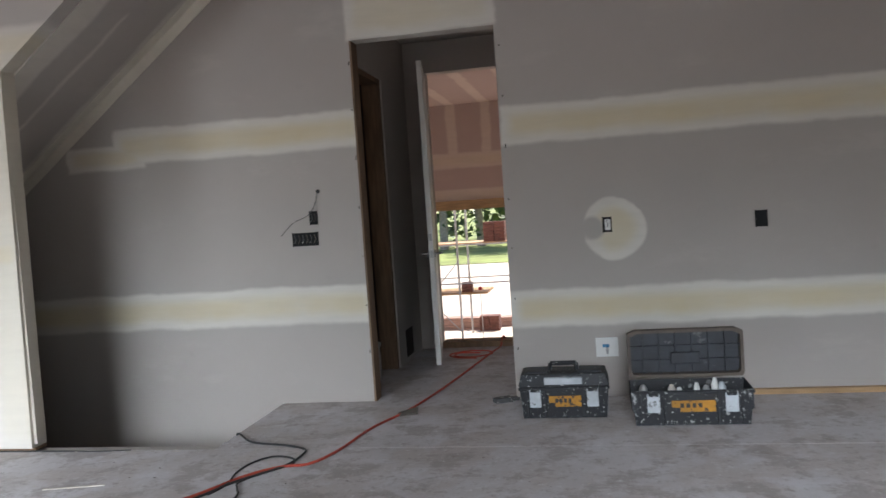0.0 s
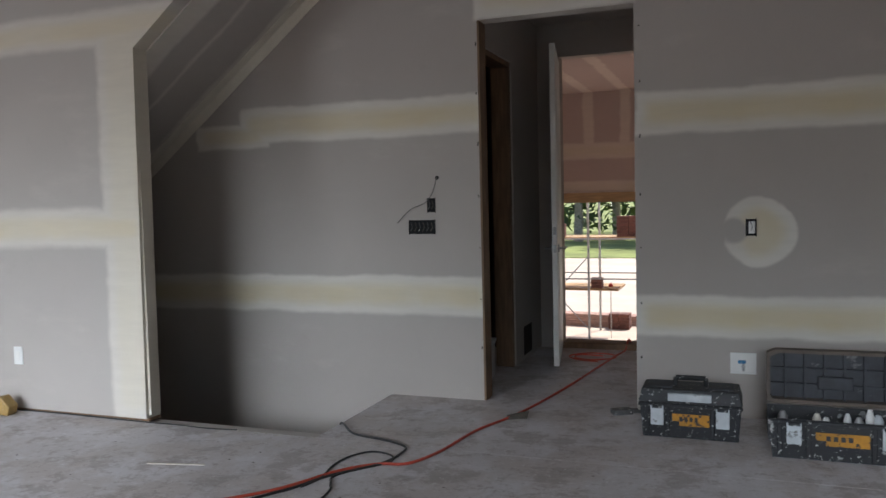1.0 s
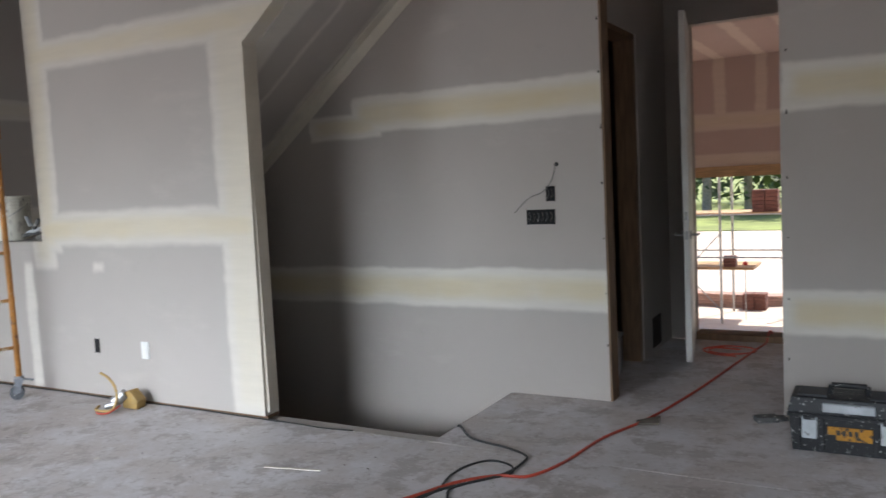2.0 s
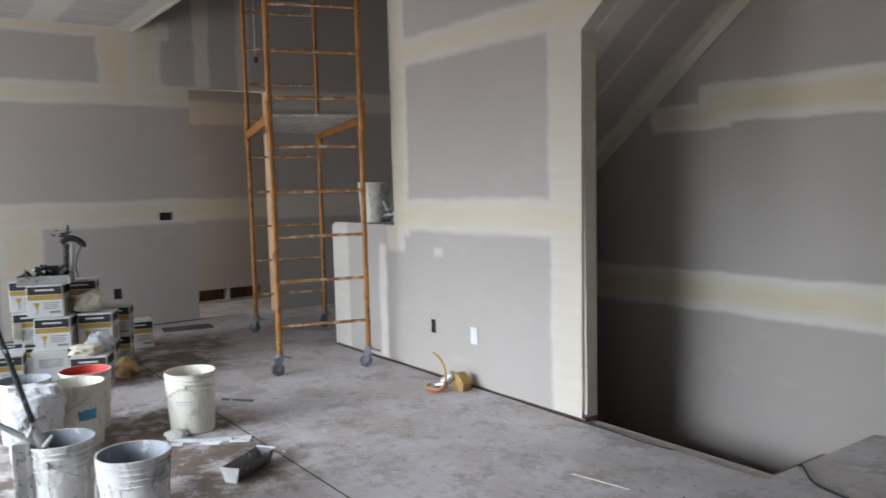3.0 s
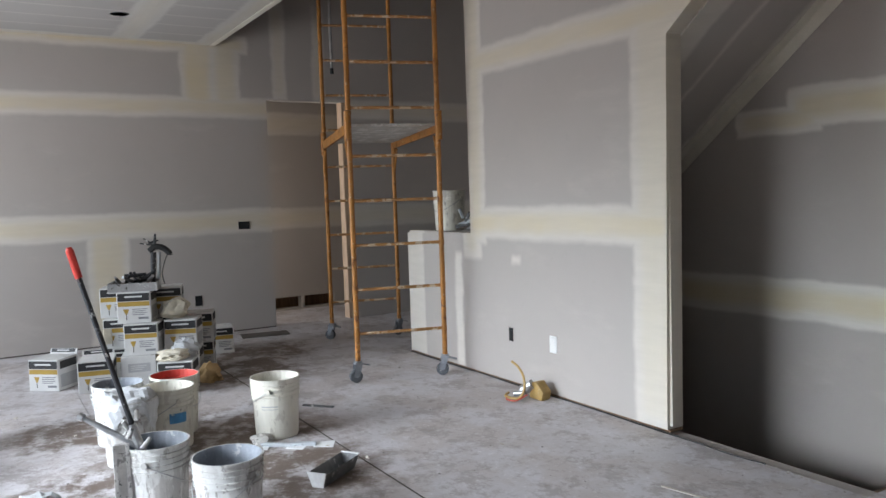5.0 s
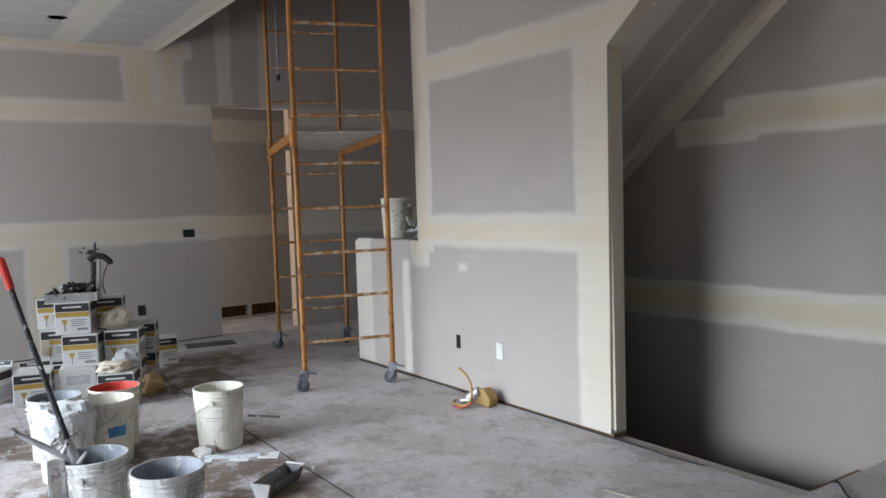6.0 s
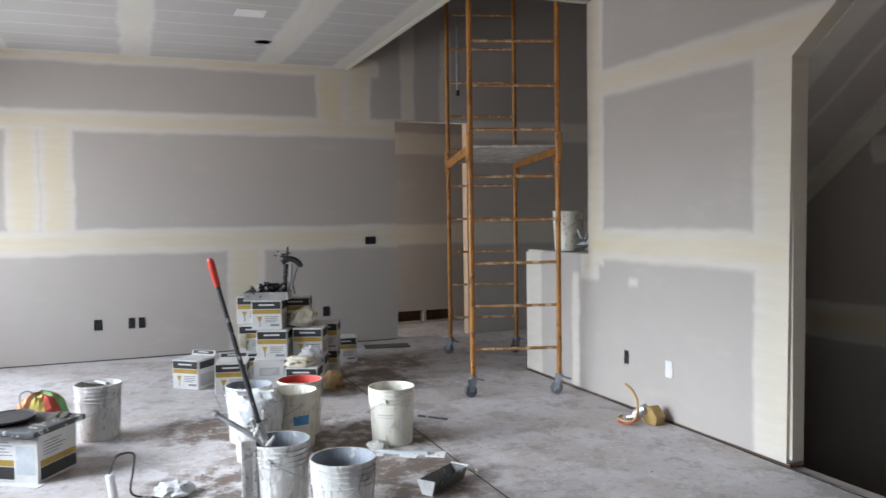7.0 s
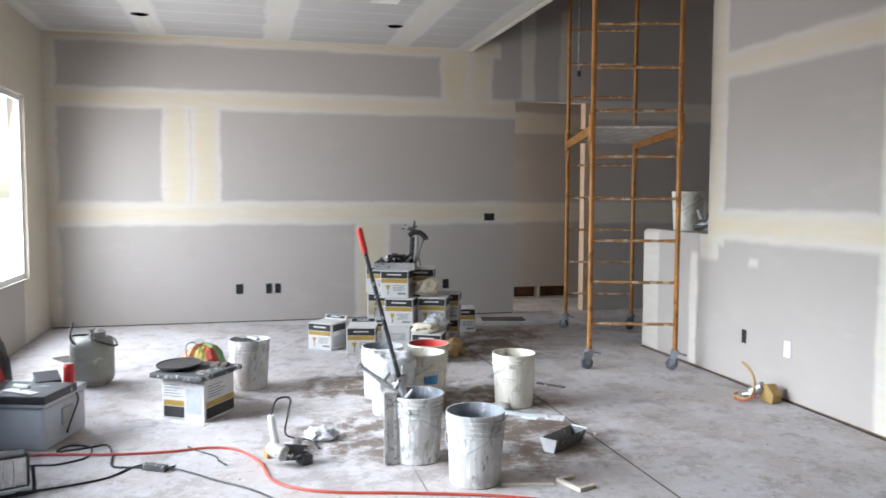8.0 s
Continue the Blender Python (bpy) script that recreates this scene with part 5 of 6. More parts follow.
def _lid_ribs(lid, w, d, h):
    y = d / 2 + 0.035
    for k in range(1, 7):
        x = -w / 2 + w * k / 7
        part("lid_rib", box_bm(x - 0.006, x + 0.006, y - 0.045, y - 0.0142, h + 0.03, h + 0.295), case_inside, lid)
    for z in (h + 0.115, h + 0.20):
        part("lid_rib", box_bm(-w / 2 + 0.012, w / 2 - 0.012, y - 0.04, y - 0.0142, z - 0.005, z + 0.005), case_inside, lid)


def box_bm(*ext):
    bm = bmesh.new()
    box(bm, *ext)
    return bm


toolbox((0.78, 5.385, 0), 0, 0.54, 0.25, 0.20, False, "closed black toolbox splashed with white compound")
toolbox((1.51, 5.215, 0), 0, 0.67, 0.29, 0.205, True, "open black toolbox with a raised ribbed lid")
ob = thing("work_glove", "dark glove dropped on the floor by the doorway", "glove", (0.36, 5.70, 0), 30)
bm = bmesh.new()
box(bm, -0.07, 0.05, -0.035, 0.035, 0, 0.03)
for k in range(4):
    rod(bm, (0.04, -0.027 + 0.018 * k, 0.015), (0.10 + 0.008 * (k % 2), -0.035 + 0.022 * k, 0.012), 0.010, 0.008, 6)
part("glove_body", bm, rubber, ob)
ob = thing("baseboard_strip", "bare timber strip lying along the wall", "lumber", (3.0, 5.765, 0))
bm = bmesh.new()
box(bm, -1.1, 1.5, -0.02, 0.02, 0, 0.035)
part("strip", soft(bm, 0.003, 1), lumber, ob)

# ---- hand tools on the floor ----
ob = thing("mud_pan", "grey steel mud pan lying on the floor", "mud pan", (-2.98, 2.79, 0), 126)
bm = bmesh.new()
L, wb, wt, hh = 0.165, 0.032, 0.056, 0.075
for s0 in (1,):
    v = box(bm, -L * 0.93, L * 0.93, -wb, wb, 0, hh)
    for q in v[4:]:
        q.co.x *= 1.08
        q.co.y *= wt / wb
    top = [f for f in bm.faces if all(q.co.z > hh - 1e-4 for q in f.verts)][0]
    bmesh.ops.inset_region(bm, faces=[top], thickness=0.003)
    bmesh.ops.translate(bm, verts=top.verts[:], vec=(0, 0, -hh * 0.85))
    for q in top.verts:
        q.co.y *= wb / wt
        q.co.x *= 0.93
part("pan", bm, plain("dark_muddy_steel", (0.16, 0.16, 0.16), 0.5, 0.3, 0.3, 10, 0.2, 50, splat=((0.5, 0.49, 0.47), 0.4, 16.0)), ob)
for s0 in (-1, 1):
    v = box(bm := bmesh.new(), -0.004, 0.004, -wb, wb, 0, hh + 0.006)
    for q in v:
        q.co.x += s0 * (L * 0.93 + 0.005)
    for q in v[4:]:
        q.co.x += s0 * L * 0.0744
        q.co.y *= wt / wb
    part("end_plate", bm, plain("pale_muddy_steel", (0.62, 0.62, 0.61), 0.5, 0.1, 0.15, 10, 0.2, 50, splat=((0.28, 0.28, 0.28), 0.3, 22.0)), ob, "pale mud-dusted end")
bm = bmesh.new()
box(bm, -L * 0.85, L * 0.85, -wb * 0.95, wb * 0.95, hh * 0.16, hh * 0.22)
part("residue", bm, pail_in, ob)


def knife(at, turn, w, l, label):
    ob = thing("taping_knife", label, "taping knife", at, turn, "taping knives on the floor")
    bm = bmesh.new()
    v = box(bm, 0, l, -w / 2, w / 2, 0.002, 0.004)
    for q in (v[0], v[3], v[4], v[7]):
        q.co.y *= 0.7
    part("blade", bm, plain("dusty_blade", (0.88, 0.89, 0.89), 0.35, 0.0, 0.08, 8, 0.1, 40), ob)
    bm = bmesh.new()
    box(bm, -0.17, 0.015, -0.017, 0.017, 0.0, 0.022)
    part("handle", soft(bm, 0.006), latch_grey, ob)


knife((-3.62, 2.765, 0), 52, 0.13, 0.11, "wide dusty taping knife on the floor")
knife((-3.55, 2.90, 0), 62, 0.13, 0.12, "broad taping knife on the floor")
knife((-3.70, 2.57, 0.0), 60, 0.07, 0.1, "narrow taping knife on the floor")
crumple("mud_lump", "pale lump of spilt compound beside a pail", "compound lump", (-3.78, 2.66, 0.0), (0.07, 0.07, 0.035), mud_wet, 21)

# yellow taping tool by the partition
ob = thing("automatic_taper_pump", "yellow hand pump tool leaning by the partition", "pump tool", (-3.57, 4.60, 0), 10)
bm = bmesh.new()
prism(bm, [(-0.05, 0.01), (0.07, 0.0), (0.085, 0.06), (0.02, 0.13), (-0.03, 0.12)], -0.05, 0.04)
part("housing", soft(bm, 0.01), yellow_paint, ob)
bm = bmesh.new()
tube(bm, spline([(-0.16, -0.10, 0.26), (-0.08, -0.12, 0.235), (-0.03, -0.12, 0.17), (-0.02, -0.13, 0.08), (-0.06, -0.15, 0.02), (-0.17, -0.16, 0.02), (-0.2, -0.1, 0.03)], 6), 0.009, 8)
part("tube_frame", bm, yellow_paint, ob, "bent yellow tube")
bm = bmesh.new()
rod(bm, (-0.10, -0.06, 0.05), (-0.02, -0.04, 0.11), 0.04, 0.035, 12)
rod(bm, (-0.14, -0.10, 0.03), (-0.05, -0.08, 0.05), 0.02, 0.02, 10)
part("motor", bm, grey_metal, ob, "grey metal motor")
bm = bmesh.new()
tube(bm, spline([(-0.18, -0.13, 0.012), (-0.12, -0.2, 0.012), (-0.03, -0.2, 0.02), (0.0, -0.12, 0.05)], 5), 0.006, 6)
part("hose", bm, cord_red, ob)

# ---- cords on the floor ----


def cord(name, label, pts, r, mat_, cat="cord"):
    ob = thing(name, label, cat)
    bm = bmesh.new()
    tube(bm, spline([(x, y, z if len(p) > 2 else r) for p in pts for x, y, z in [(p[0], p[1], p[2] if len(p) > 2 else r)]], 7), r, 6)
    part("cable", bm, mat_, ob)
    return ob


cord("air_hose", "long red hose running from the room through the doorway", [(-3.9, -0.75), (-3.55, -0.42), (-3.46, -0.04), (-3.39, 0.27), (-3.37, 0.57), (-3.39, 0.78), (-3.31, 0.94), (-3.07, 1.06), (-2.81, 1.11), (-2.65, 1.22), (-2.54, 1.43), (-2.44, 1.8), (-2.28, 2.25), (-1.9, 2.9), (-1.4, 3.5), (-1.03, 3.89), (-0.85, 4.23), (-0.70, 4.38), (-0.56, 4.43), (-0.47, 4.66), (-0.40, 5.09), (-0.26, 5.51), (-0.13, 6.17), (-0.01, 7.0), (0.06, 7.5), (0.10, 7.74), (0.13, 7.88, 0.07), (0.2, 8.2, -0.4)], 0.0075, cord_red, "hose")
cord("air_hose", "coiled end of red hose in the hall", [(-0.05, 7.22), (-0.22, 7.26), (-0.32, 7.4), (-0.2, 7.55), (0.0, 7.55), (0.06, 7.4), (-0.1, 7.28), (-0.26, 7.34), (-0.24, 7.48), (-0.05, 7.46)], 0.0065, cord_red, "hose")
cord("extension_cord", "black cord looped on the floor by the stairwell", [(-1.285, 5.0, -0.25), (-1.255, 5.0, -0.02), (-1.22, 4.98, 0.012), (-1.07, 4.83), (-0.83, 4.76), (-0.69, 4.69), (-0.66, 4.6), (-0.69, 4.40), (-0.87, 4.14), (-0.98, 3.9), (-1.3, 3.45), (-1.9, 2.85)], 0.0065, cord_black)
cord("extension_cord", "black cord looped beside the red hose", [(-0.92, 3.98), (-0.89, 4.12), (-0.92, 4.30), (-0.90, 4.46), (-0.82, 4.56), (-0.70, 4.53), (-0.66, 4.43), (-0.78, 4.27), (-0.84, 4.15), (-0.80, 4.05), (-0.76, 3.95), (-0.73, 3.6)], 0.0055, cord_black)
cord("extension_cord", "black cord snaking over the floor by the cooler", [(-3.3, -0.25), (-3.30, -0.1), (-3.29, 0.0), (-3.38, 0.13), (-3.55, 0.12), (-3.62, 0.0), (-3.52, -0.05), (-3.55, 0.1), (-3.58, 0.2), (-3.4, 0.26), (-3.20, 0.29), (-3.15, 0.39), (-3.09, 0.59), (-2.98, 0.72), (-2.86, 0.83), (-2.66, 1.03), (-2.4, 1.2)], 0.0055, cord_black)
cord("extension_cord", "dark cord curving over the floor by the work light", [(-2.9, -0.1), (-2.91, 0.0), (-2.95, 0.15), (-3.02, 0.30), (-3.15, 0.40), (-3.19, 0.50), (-3.11, 0.58), (-3.12, 0.62)], 0.0055, cord_black)
cord("extension_cord", "short thin cord end lying on the floor", [(-3.45, 0.66), (-3.36, 0.72), (-3.24, 0.82), (-3.16, 0.84), (-3.08, 0.88)], 0.004, cord_black)
cord("extension_cord", "dark cable along the foot of the partition", [(-5.65, 4.705), (-5.0, 4.70), (-4.4, 4.71), (-3.9, 4.70), (-3.2, 4.712), (-2.6, 4.70), (-2.25, 4.70), (-2.0, 4.69), (-1.8, 4.71)], 0.0042, cord_black)
ob = thing("cord_socket", "grey rubber cord socket lying on the floor", "cord socket", (-3.09, 0.52, 0), 60)
bm = bmesh.new()
box(bm, -0.07, 0.07, -0.02, 0.02, 0, 0.035)
part("socket_body", soft(bm, 0.008), rubber, ob)

# ---- carton with lid and tray, bag, cooler, tank ----
ob = carton((-4.08, 0.82, 0), 58, "upturned carton under a muddy board and tray", size=(0.33, 0.33, 0.27), prints=False)
for nm, mat_, z0, z1 in (("black_print_band", ink_black, 0.015, 0.085), ("ochre_print_band", ink_gold, 0.09, 0.125)):
    bm = bmesh.new()
    box(bm, -0.002, 0.0015, -0.155, 0.155, z0, z1)
    part(nm, bm, mat_, ob)
    bm = bmesh.new()
    box(bm, -0.315, -0.15, -0.1665, -0.163, z0, z1)
    part(nm, bm, mat_, ob)
bm = bmesh.new()
for k in range(5):
    box(bm, -0.31, -0.17 - 0.02 * (k % 3), -0.1665, -0.163, 0.15 + 0.018 * k, 0.155 + 0.018 * k)
    box(bm, -0.002, 0.0015, -0.13, 0.0 + 0.03 * (k % 3), 0.15 + 0.018 * k, 0.155 + 0.018 * k)
tagged(part("fine_print", bm, ink_grey, ob), kind="stuff")
bm = bmesh.new()
box(bm, -0.15, 0.0, -0.178, -0.1665, 0.004, 0.25)
part("loose_flap", bm, carton_white, ob)
bm = bmesh.new()
box(bm, -0.135, -0.02, -0.1795, -0.1775, 0.05, 0.21)
part("flap_print", bm, latch_grey, ob)
bm = bmesh.new()
box(bm, -0.22, 0.04, -0.24, -0.178, 0, 0.004)
part("floor_flap", bm, carton_white, ob)
ob = thing("mud_board", "grey plastic board crusted with compound", "mud board", (-4.155, 0.675, 0.274), 56)
bm = bmesh.new()
box(bm, -0.21, 0.20, -0.22, 0.22, 0, 0.035)
part("lid_plate", soft(bm, 0.012), plain("mud_caked_dark_board", (0.06, 0.06, 0.062), 0.6, 0, 0.3, 8, 0.3, 40, splat=((0.42, 0.41, 0.40), 0.42, 9.0), wear=((0.55, 0.54, 0.52), 0.3, 26.0)), ob)
bm = bmesh.new()
for k in range(4):
    lathe(bm, [(0.0, 0.034), (0.05 - 0.008 * k, 0.035), (0.02, 0.05), (0.0, 0.052)], 9, 0.3, (0.05 + 0.03 * k, 0.16 - 0.06 * (k % 2)))
part("dried_lump", bm, dark_scrap, ob)
ob = thing("round_cover", "black plastic cover resting askew on the muddy board", "cover", (-4.20, 0.555, 0.311), 8)
bm = bmesh.new()
lathe(bm, [(0.0, 0.0), (0.155, 0.0), (0.17, 0.010), (0.17, 0.018), (0.155, 0.012), (0.0, 0.01)], 30)
for v in bm.verts:
    v.co.z += 0.012 + 0.035 * v.co.y
    v.co.y *= 0.85
part("lid_disc", bm, plain("black_lid_plastic", (0.022, 0.022, 0.024), 0.45, 0, 0.3, 8, 0.15, 50), ob)
ob = thing("cloth_bag", "red, green and orange striped cloth bag behind the carton", "bag", (-4.58, 0.69, 0), 15)
for k in range(9):
    bm = bmesh.new()
    rows = []
    for i in range(4):
        a = 2 * math.pi * (k + i / 3) / 9
        row = []
        for j in range(9):
            b = math.pi / 2 * j / 8
            d = 1 + 0.12 * noise.noise((math.cos(a) * 2, math.sin(a) * 2, b * 3))
            row.append(bm.verts.new((0.13 * d * math.cos(a) * math.cos(b) ** 0.7, 0.19 * d * math.sin(a) * math.cos(b) ** 0.7, 0.39 * d * math.sin(b))))
        rows.append(row)
    for i in range(3):
        for j in range(8):
            bm.faces.new((rows[i][j], rows[i + 1][j], rows[i + 1][j + 1], rows[i][j + 1]))
    bmesh.ops.remove_doubles(bm, verts=bm.verts[:], dist=1e-5)
    part("cloth_panel", bm, cloth_cols[(0, 1, 2, 0, 3, 1, 0, 2, 3)[k]], ob)
bm = bmesh.new()
tube(bm, spline([(0.05, -0.12, 0.30), (0.07, -0.13, 0.40), (0.07, -0.08, 0.42), (0.06, -0.03, 0.36)], 6), 0.004, 6)
part("strap", bm, grey_metal, ob, "thin wire loop")

ob = thing("cooler", "white plastic cooler with a dark grey lid", "cooler", (-3.55, -0.12, 0), -17)
bm = bmesh.new()
box(bm, -0.46, 0, -0.60, 0, 0, 0.25)
part("body", soft(bm, 0.018), cooler_white, ob)
bm = bmesh.new()
box(bm, -0.47, 0.012, -0.61, 0.012, 0.25, 0.295)
part("lid", soft(bm, 0.014), cooler_white, ob)
bm = bmesh.new()
box(bm, -0.34, 0.016, -0.60, 0.016, 0.27, 0.32)
part("lid_mat", soft(bm, 0.008), cooler_lid, ob, "dark grey ribbed lid top")
bm = bmesh.new()
box(bm, -0.30, -0.18, -0.005, 0.014, 0.10, 0.20)
part("side_handle", soft(bm, 0.006), carton_grey, ob)
bm = bmesh.new()
tube(bm, spline([(-0.34, 0.005, 0.26), (-0.30, 0.04, 0.22), (-0.22, 0.04, 0.13), (-0.2, 0.02, 0.05)], 6), 0.006, 6)
part("cord_loop", bm, cord_black, ob)
ob = thing("drink_can", "red aluminium drink can on the cooler", "drink can", (-3.97, -0.07, 0.296))
bm = bmesh.new()
lathe(bm, [(0.0, 0.0), (0.026, 0.0), (0.033, 0.010), (0.033, 0.105), (0.027, 0.118), (0.0, 0.116)], 20)
part("can_body", bm, plain("red_can_paint", (0.50, 0.03, 0.03), 0.3, 0.3, 0.2, 20), ob)
bm = bmesh.new()
lathe(bm, [(0.0, 0.117), (0.026, 0.119), (0.027, 0.121), (0.0, 0.121)], 20)
part("can_top", bm, grey_metal, ob)
ob = thing("small_tray", "grey tray propped on the cooler lid", "tray", (-3.99, -0.20, 0.296), 20)
bm = bmesh.new()
v = box(bm, -0.08, 0.08, -0.07, 0.07, 0.02, 0.03)
for q in v:
    if q.co.x < 0:
        q.co.z += 0.03
box(bm, -0.08, 0.08, -0.07, 0.07, 0.0, 0.02)
part("tray_body", bm, cooler_lid, ob)
ob = thing("trowel", "steel trowel lying on the cooler lid", "trowel", (-3.68, -0.27, 0.322), 50)
bm = bmesh.new()
box(bm, -0.12, 0.12, -0.03, 0.03, 0, 0.003)
part("blade", bm, steel, ob)
bm = bmesh.new()
rod(bm, (-0.05, 0, 0.03), (0.08, 0, 0.035), 0.013, n=10)
rod(bm, (0.0, 0, 0.003), (0.0, 0, 0.03), 0.006, n=6)
part("handle", bm, white_plastic, ob)
ob = thing("backpack", "black bag slumped against the cooler by the wall", "bag", (-4.2, -0.66, 0), 0)
bm = bmesh.new()
bmesh.ops.create_icosphere(bm, subdivisions=3, radius=1.0)
for v in bm.verts:
    v.co *= 1 + 0.18 * noise.noise(v.co * 2)
    v.co = Vector((v.co.x * 0.17, v.co.y * 0.2, max(v.co.z * 0.36 + 0.3, 0)))
part("bag_body", bm, ink_black, ob)
bm = bmesh.new()
tube(bm, spline([(0.1, 0.12, 0.45), (0.2, 0.2, 0.36), (0.2, 0.22, 0.2), (0.12, 0.16, 0.1)], 6), 0.014, 6)
part("strap", bm, red_grip, ob, "red strap")

ob = thing("gas_cylinder", "dusty grey gas cylinder with a black hose", "gas cylinder", (-5.2, -0.16, 0), 20)
bm = bmesh.new()
lathe(bm, [(0.0, 0.02), (0.12, 0.02), (0.148, 0.035), (0.158, 0.07), (0.158, 0.30), (0.15, 0.335), (0.12, 0.36), (0.05, 0.372), (0.0, 0.374)], 32)
part("vessel", bm, tank_paint, ob, smooth=True)
bm = bmesh.new()
lathe(bm, [(0.105, 0.0), (0.112, 0.0), (0.112, 0.05), (0.105, 0.05), (0.105, 0.0)], 28)
part("foot_ring", bm, tank_paint, ob)
bm = bmesh.new()
n = 20
for k in range(8):
    a, b = 2 * math.pi * k / n, 2 * math.pi * (k + 1) / n
    q = [bm.verts.new((r * math.cos(t), r * math.sin(t), z)) for r, t, z in ((0.095, a, 0.35), (0.095, b, 0.35), (0.10, b, 0.41), (0.10, a, 0.41))]
    bm.faces.new(q)
bmesh.ops.remove_doubles(bm, verts=bm.verts[:], dist=1e-5)
bmesh.ops.solidify(bm, geom=bm.faces[:], thickness=0.004)
part("collar", bm, tank_paint, ob)
bm = bmesh.new()
rod(bm, (0, 0, 0.36), (0, 0, 0.42), 0.016)
rod(bm, (0, 0, 0.42), (0, 0, 0.435), 0.03, n=8)
rod(bm, (0, 0, 0.39), (0.05, -0.02, 0.39), 0.012)
part("valve", bm, grey_metal, ob)
bm = bmesh.new()
tube(bm, spline([(0.05, -0.02, 0.39), (0.14, -0.02, 0.37), (0.17, 0.10, 0.32), (0.06, 0.17, 0.30), (-0.10, 0.14, 0.34), (-0.05, -0.12, 0.38), (0.10, -0.14, 0.34), (0.12, -0.17, 0.40), (0.06, -0.14, 0.50)], 7), 0.008, 7)
part("hose", bm, cord_black, ob, "black rubber hose")

crumple("red_cloth", "red cloth lying behind the cooler", "cloth", (-4.27, -0.26, 0.0), (0.09, 0.08, 0.09), red_grip, 31)

# mixing drill with its cord
ob = thing("mixing_drill", "white and yellow corded drill spattered with mud", "drill", (-3.03, 1.215, 0), 25)
bm = bmesh.new()
rod(bm, (-0.02, -0.07, 0.12), (-0.03, -0.09, 0.28), 0.022, 0.019, 12)
part("handle", bm, white_plastic, ob)
bm = bmesh.new()
rod(bm, (-0.05, -0.09, 0.10), (0.05, -0.05, 0.075), 0.04, 0.045, 14)
part("motor_housing", soft(bm, 0.008, 1), mud_steel, ob, "white muddy motor housing")
bm = bmesh.new()
box(bm, -0.07, -0.02, -0.12, -0.06, 0.04, 0.10)
part("yellow_cap", soft(bm, 0.012), yellow_paint, ob, "yellow end cap")
bm = bmesh.new()
rod(bm, (0.0, -0.03, 0.07), (0.05, 0.08, 0.06), 0.045, 0.04, 14)
box(bm, 0.0, 0.08, 0.04, 0.10, 0.0, 0.05)
part("gear_head", bm, black_tool, ob, "muddy gear head")
bm = bmesh.new()
rod(bm, (-0.05, 0.05, 0.05), (-0.20, 0.16, 0.04), 0.012, 0.012, 8)
rod(bm, (-0.20, 0.16, 0.04), (-0.24, 0.19, 0.04), 0.03, 0.02, 8)
part("paddle_shaft", bm, steel, ob)
bm = bmesh.new()
tube(bm, spline([(-0.03, -0.09, 0.28), (-0.02, -0.06, 0.36), (-0.10, 0.06, 0.33), (-0.24, 0.12, 0.20), (-0.30, 0.14, 0.06), (-0.24, 0.26, 0.02), (-0.10, 0.24, 0.012)], 7), 0.006, 6)
part("cord", bm, cord_black, ob)
crumple("plastic_bag", "small crumpled clear bag on the floor", "plastic bag", (-3.44, 1.42, 0.0), (0.08, 0.09, 0.05), film_plastic, 17)

# halogen work light
ob = thing("work_light", "black halogen work light with a bright reflector", "work light", (-2.90, -0.14, 0), 20)
bm = bmesh.new()
box(bm, -0.07, 0.04, -0.15, 0.10, 0.03, 0.20)
part("housing", soft(bm, 0.02), ink_black, ob)
bm = bmesh.new()
box(bm, 0.036, 0.046, -0.135, 0.085, 0.045, 0.185)
part("reflector", soft(bm, 0.004, 1), lens_glass, ob, "shiny reflector behind glass")
bm = bmesh.new()
tube(bm, spline([(0.0, -0.165, 0.12), (0.03, -0.165, 0.02), (0.06, -0.14, 0.012), (0.06, 0.09, 0.012), (0.03, 0.115, 0.02), (0.0, 0.115, 0.12)], 5), 0.009, 6)
part("stand", bm, ink_black, ob)
bm = bmesh.new()
for k in range(5):
    rod(bm, (0.05, -0.12 + 0.05 * k, 0.045), (0.05, -0.12 + 0.05 * k, 0.185), 0.002, n=5)
part("wire_guard", bm, grey_metal, ob)

# scrap wood and litter
bare_wood = plain("bare_pale_wood", (0.70, 0.64, 0.52), 0.7, 0, 0.15, 6, 0.2, 50)
ob = thing("scrap_wood", "small pale offcut frame on the floor", "scrap wood", (-2.36, 2.57, 0), 20)
bm = bmesh.new()
box(bm, -0.10, 0.08, -0.012, 0.012, 0, 0.02)
box(bm, -0.10, -0.075, 0.012, 0.10, 0, 0.02)
box(bm, 0.05, 0.075, 0.012, 0.10, 0, 0.018)
part("offcut", soft(bm, 0.002, 1), bare_wood, ob)
ob = thing("scrap_wood", "thin pale stick lying on the floor", "scrap wood", (-2.44, 2.37, 0), 80)
bm = bmesh.new()
box(bm, -0.13, 0.13, -0.008, 0.008, 0, 0.01)
part("stick", bm, bare_wood, ob)
ob = thing("scrap_strip", "pale paper strip on the floor near the stairwell", "scrap", (-1.74, 4.09, 0), 12)
bm = bmesh.new()
box(bm, -0.16, 0.16, -0.008, 0.008, 0, 0.004)
part("strip", bm, scrap, ob)
ob = thing("scrap_dark", "dark torn scrap on the floor near the doorway", "scrap", (-0.24, 5.43, 0), 20)
bm = bmesh.new()
v = box(bm, -0.07, 0.05, -0.03, 0.03, 0, 0.012)
v[6].co += Vector((0.02, 0.02, 0.02))
part("scrap_body", bm, dark_scrap, ob)
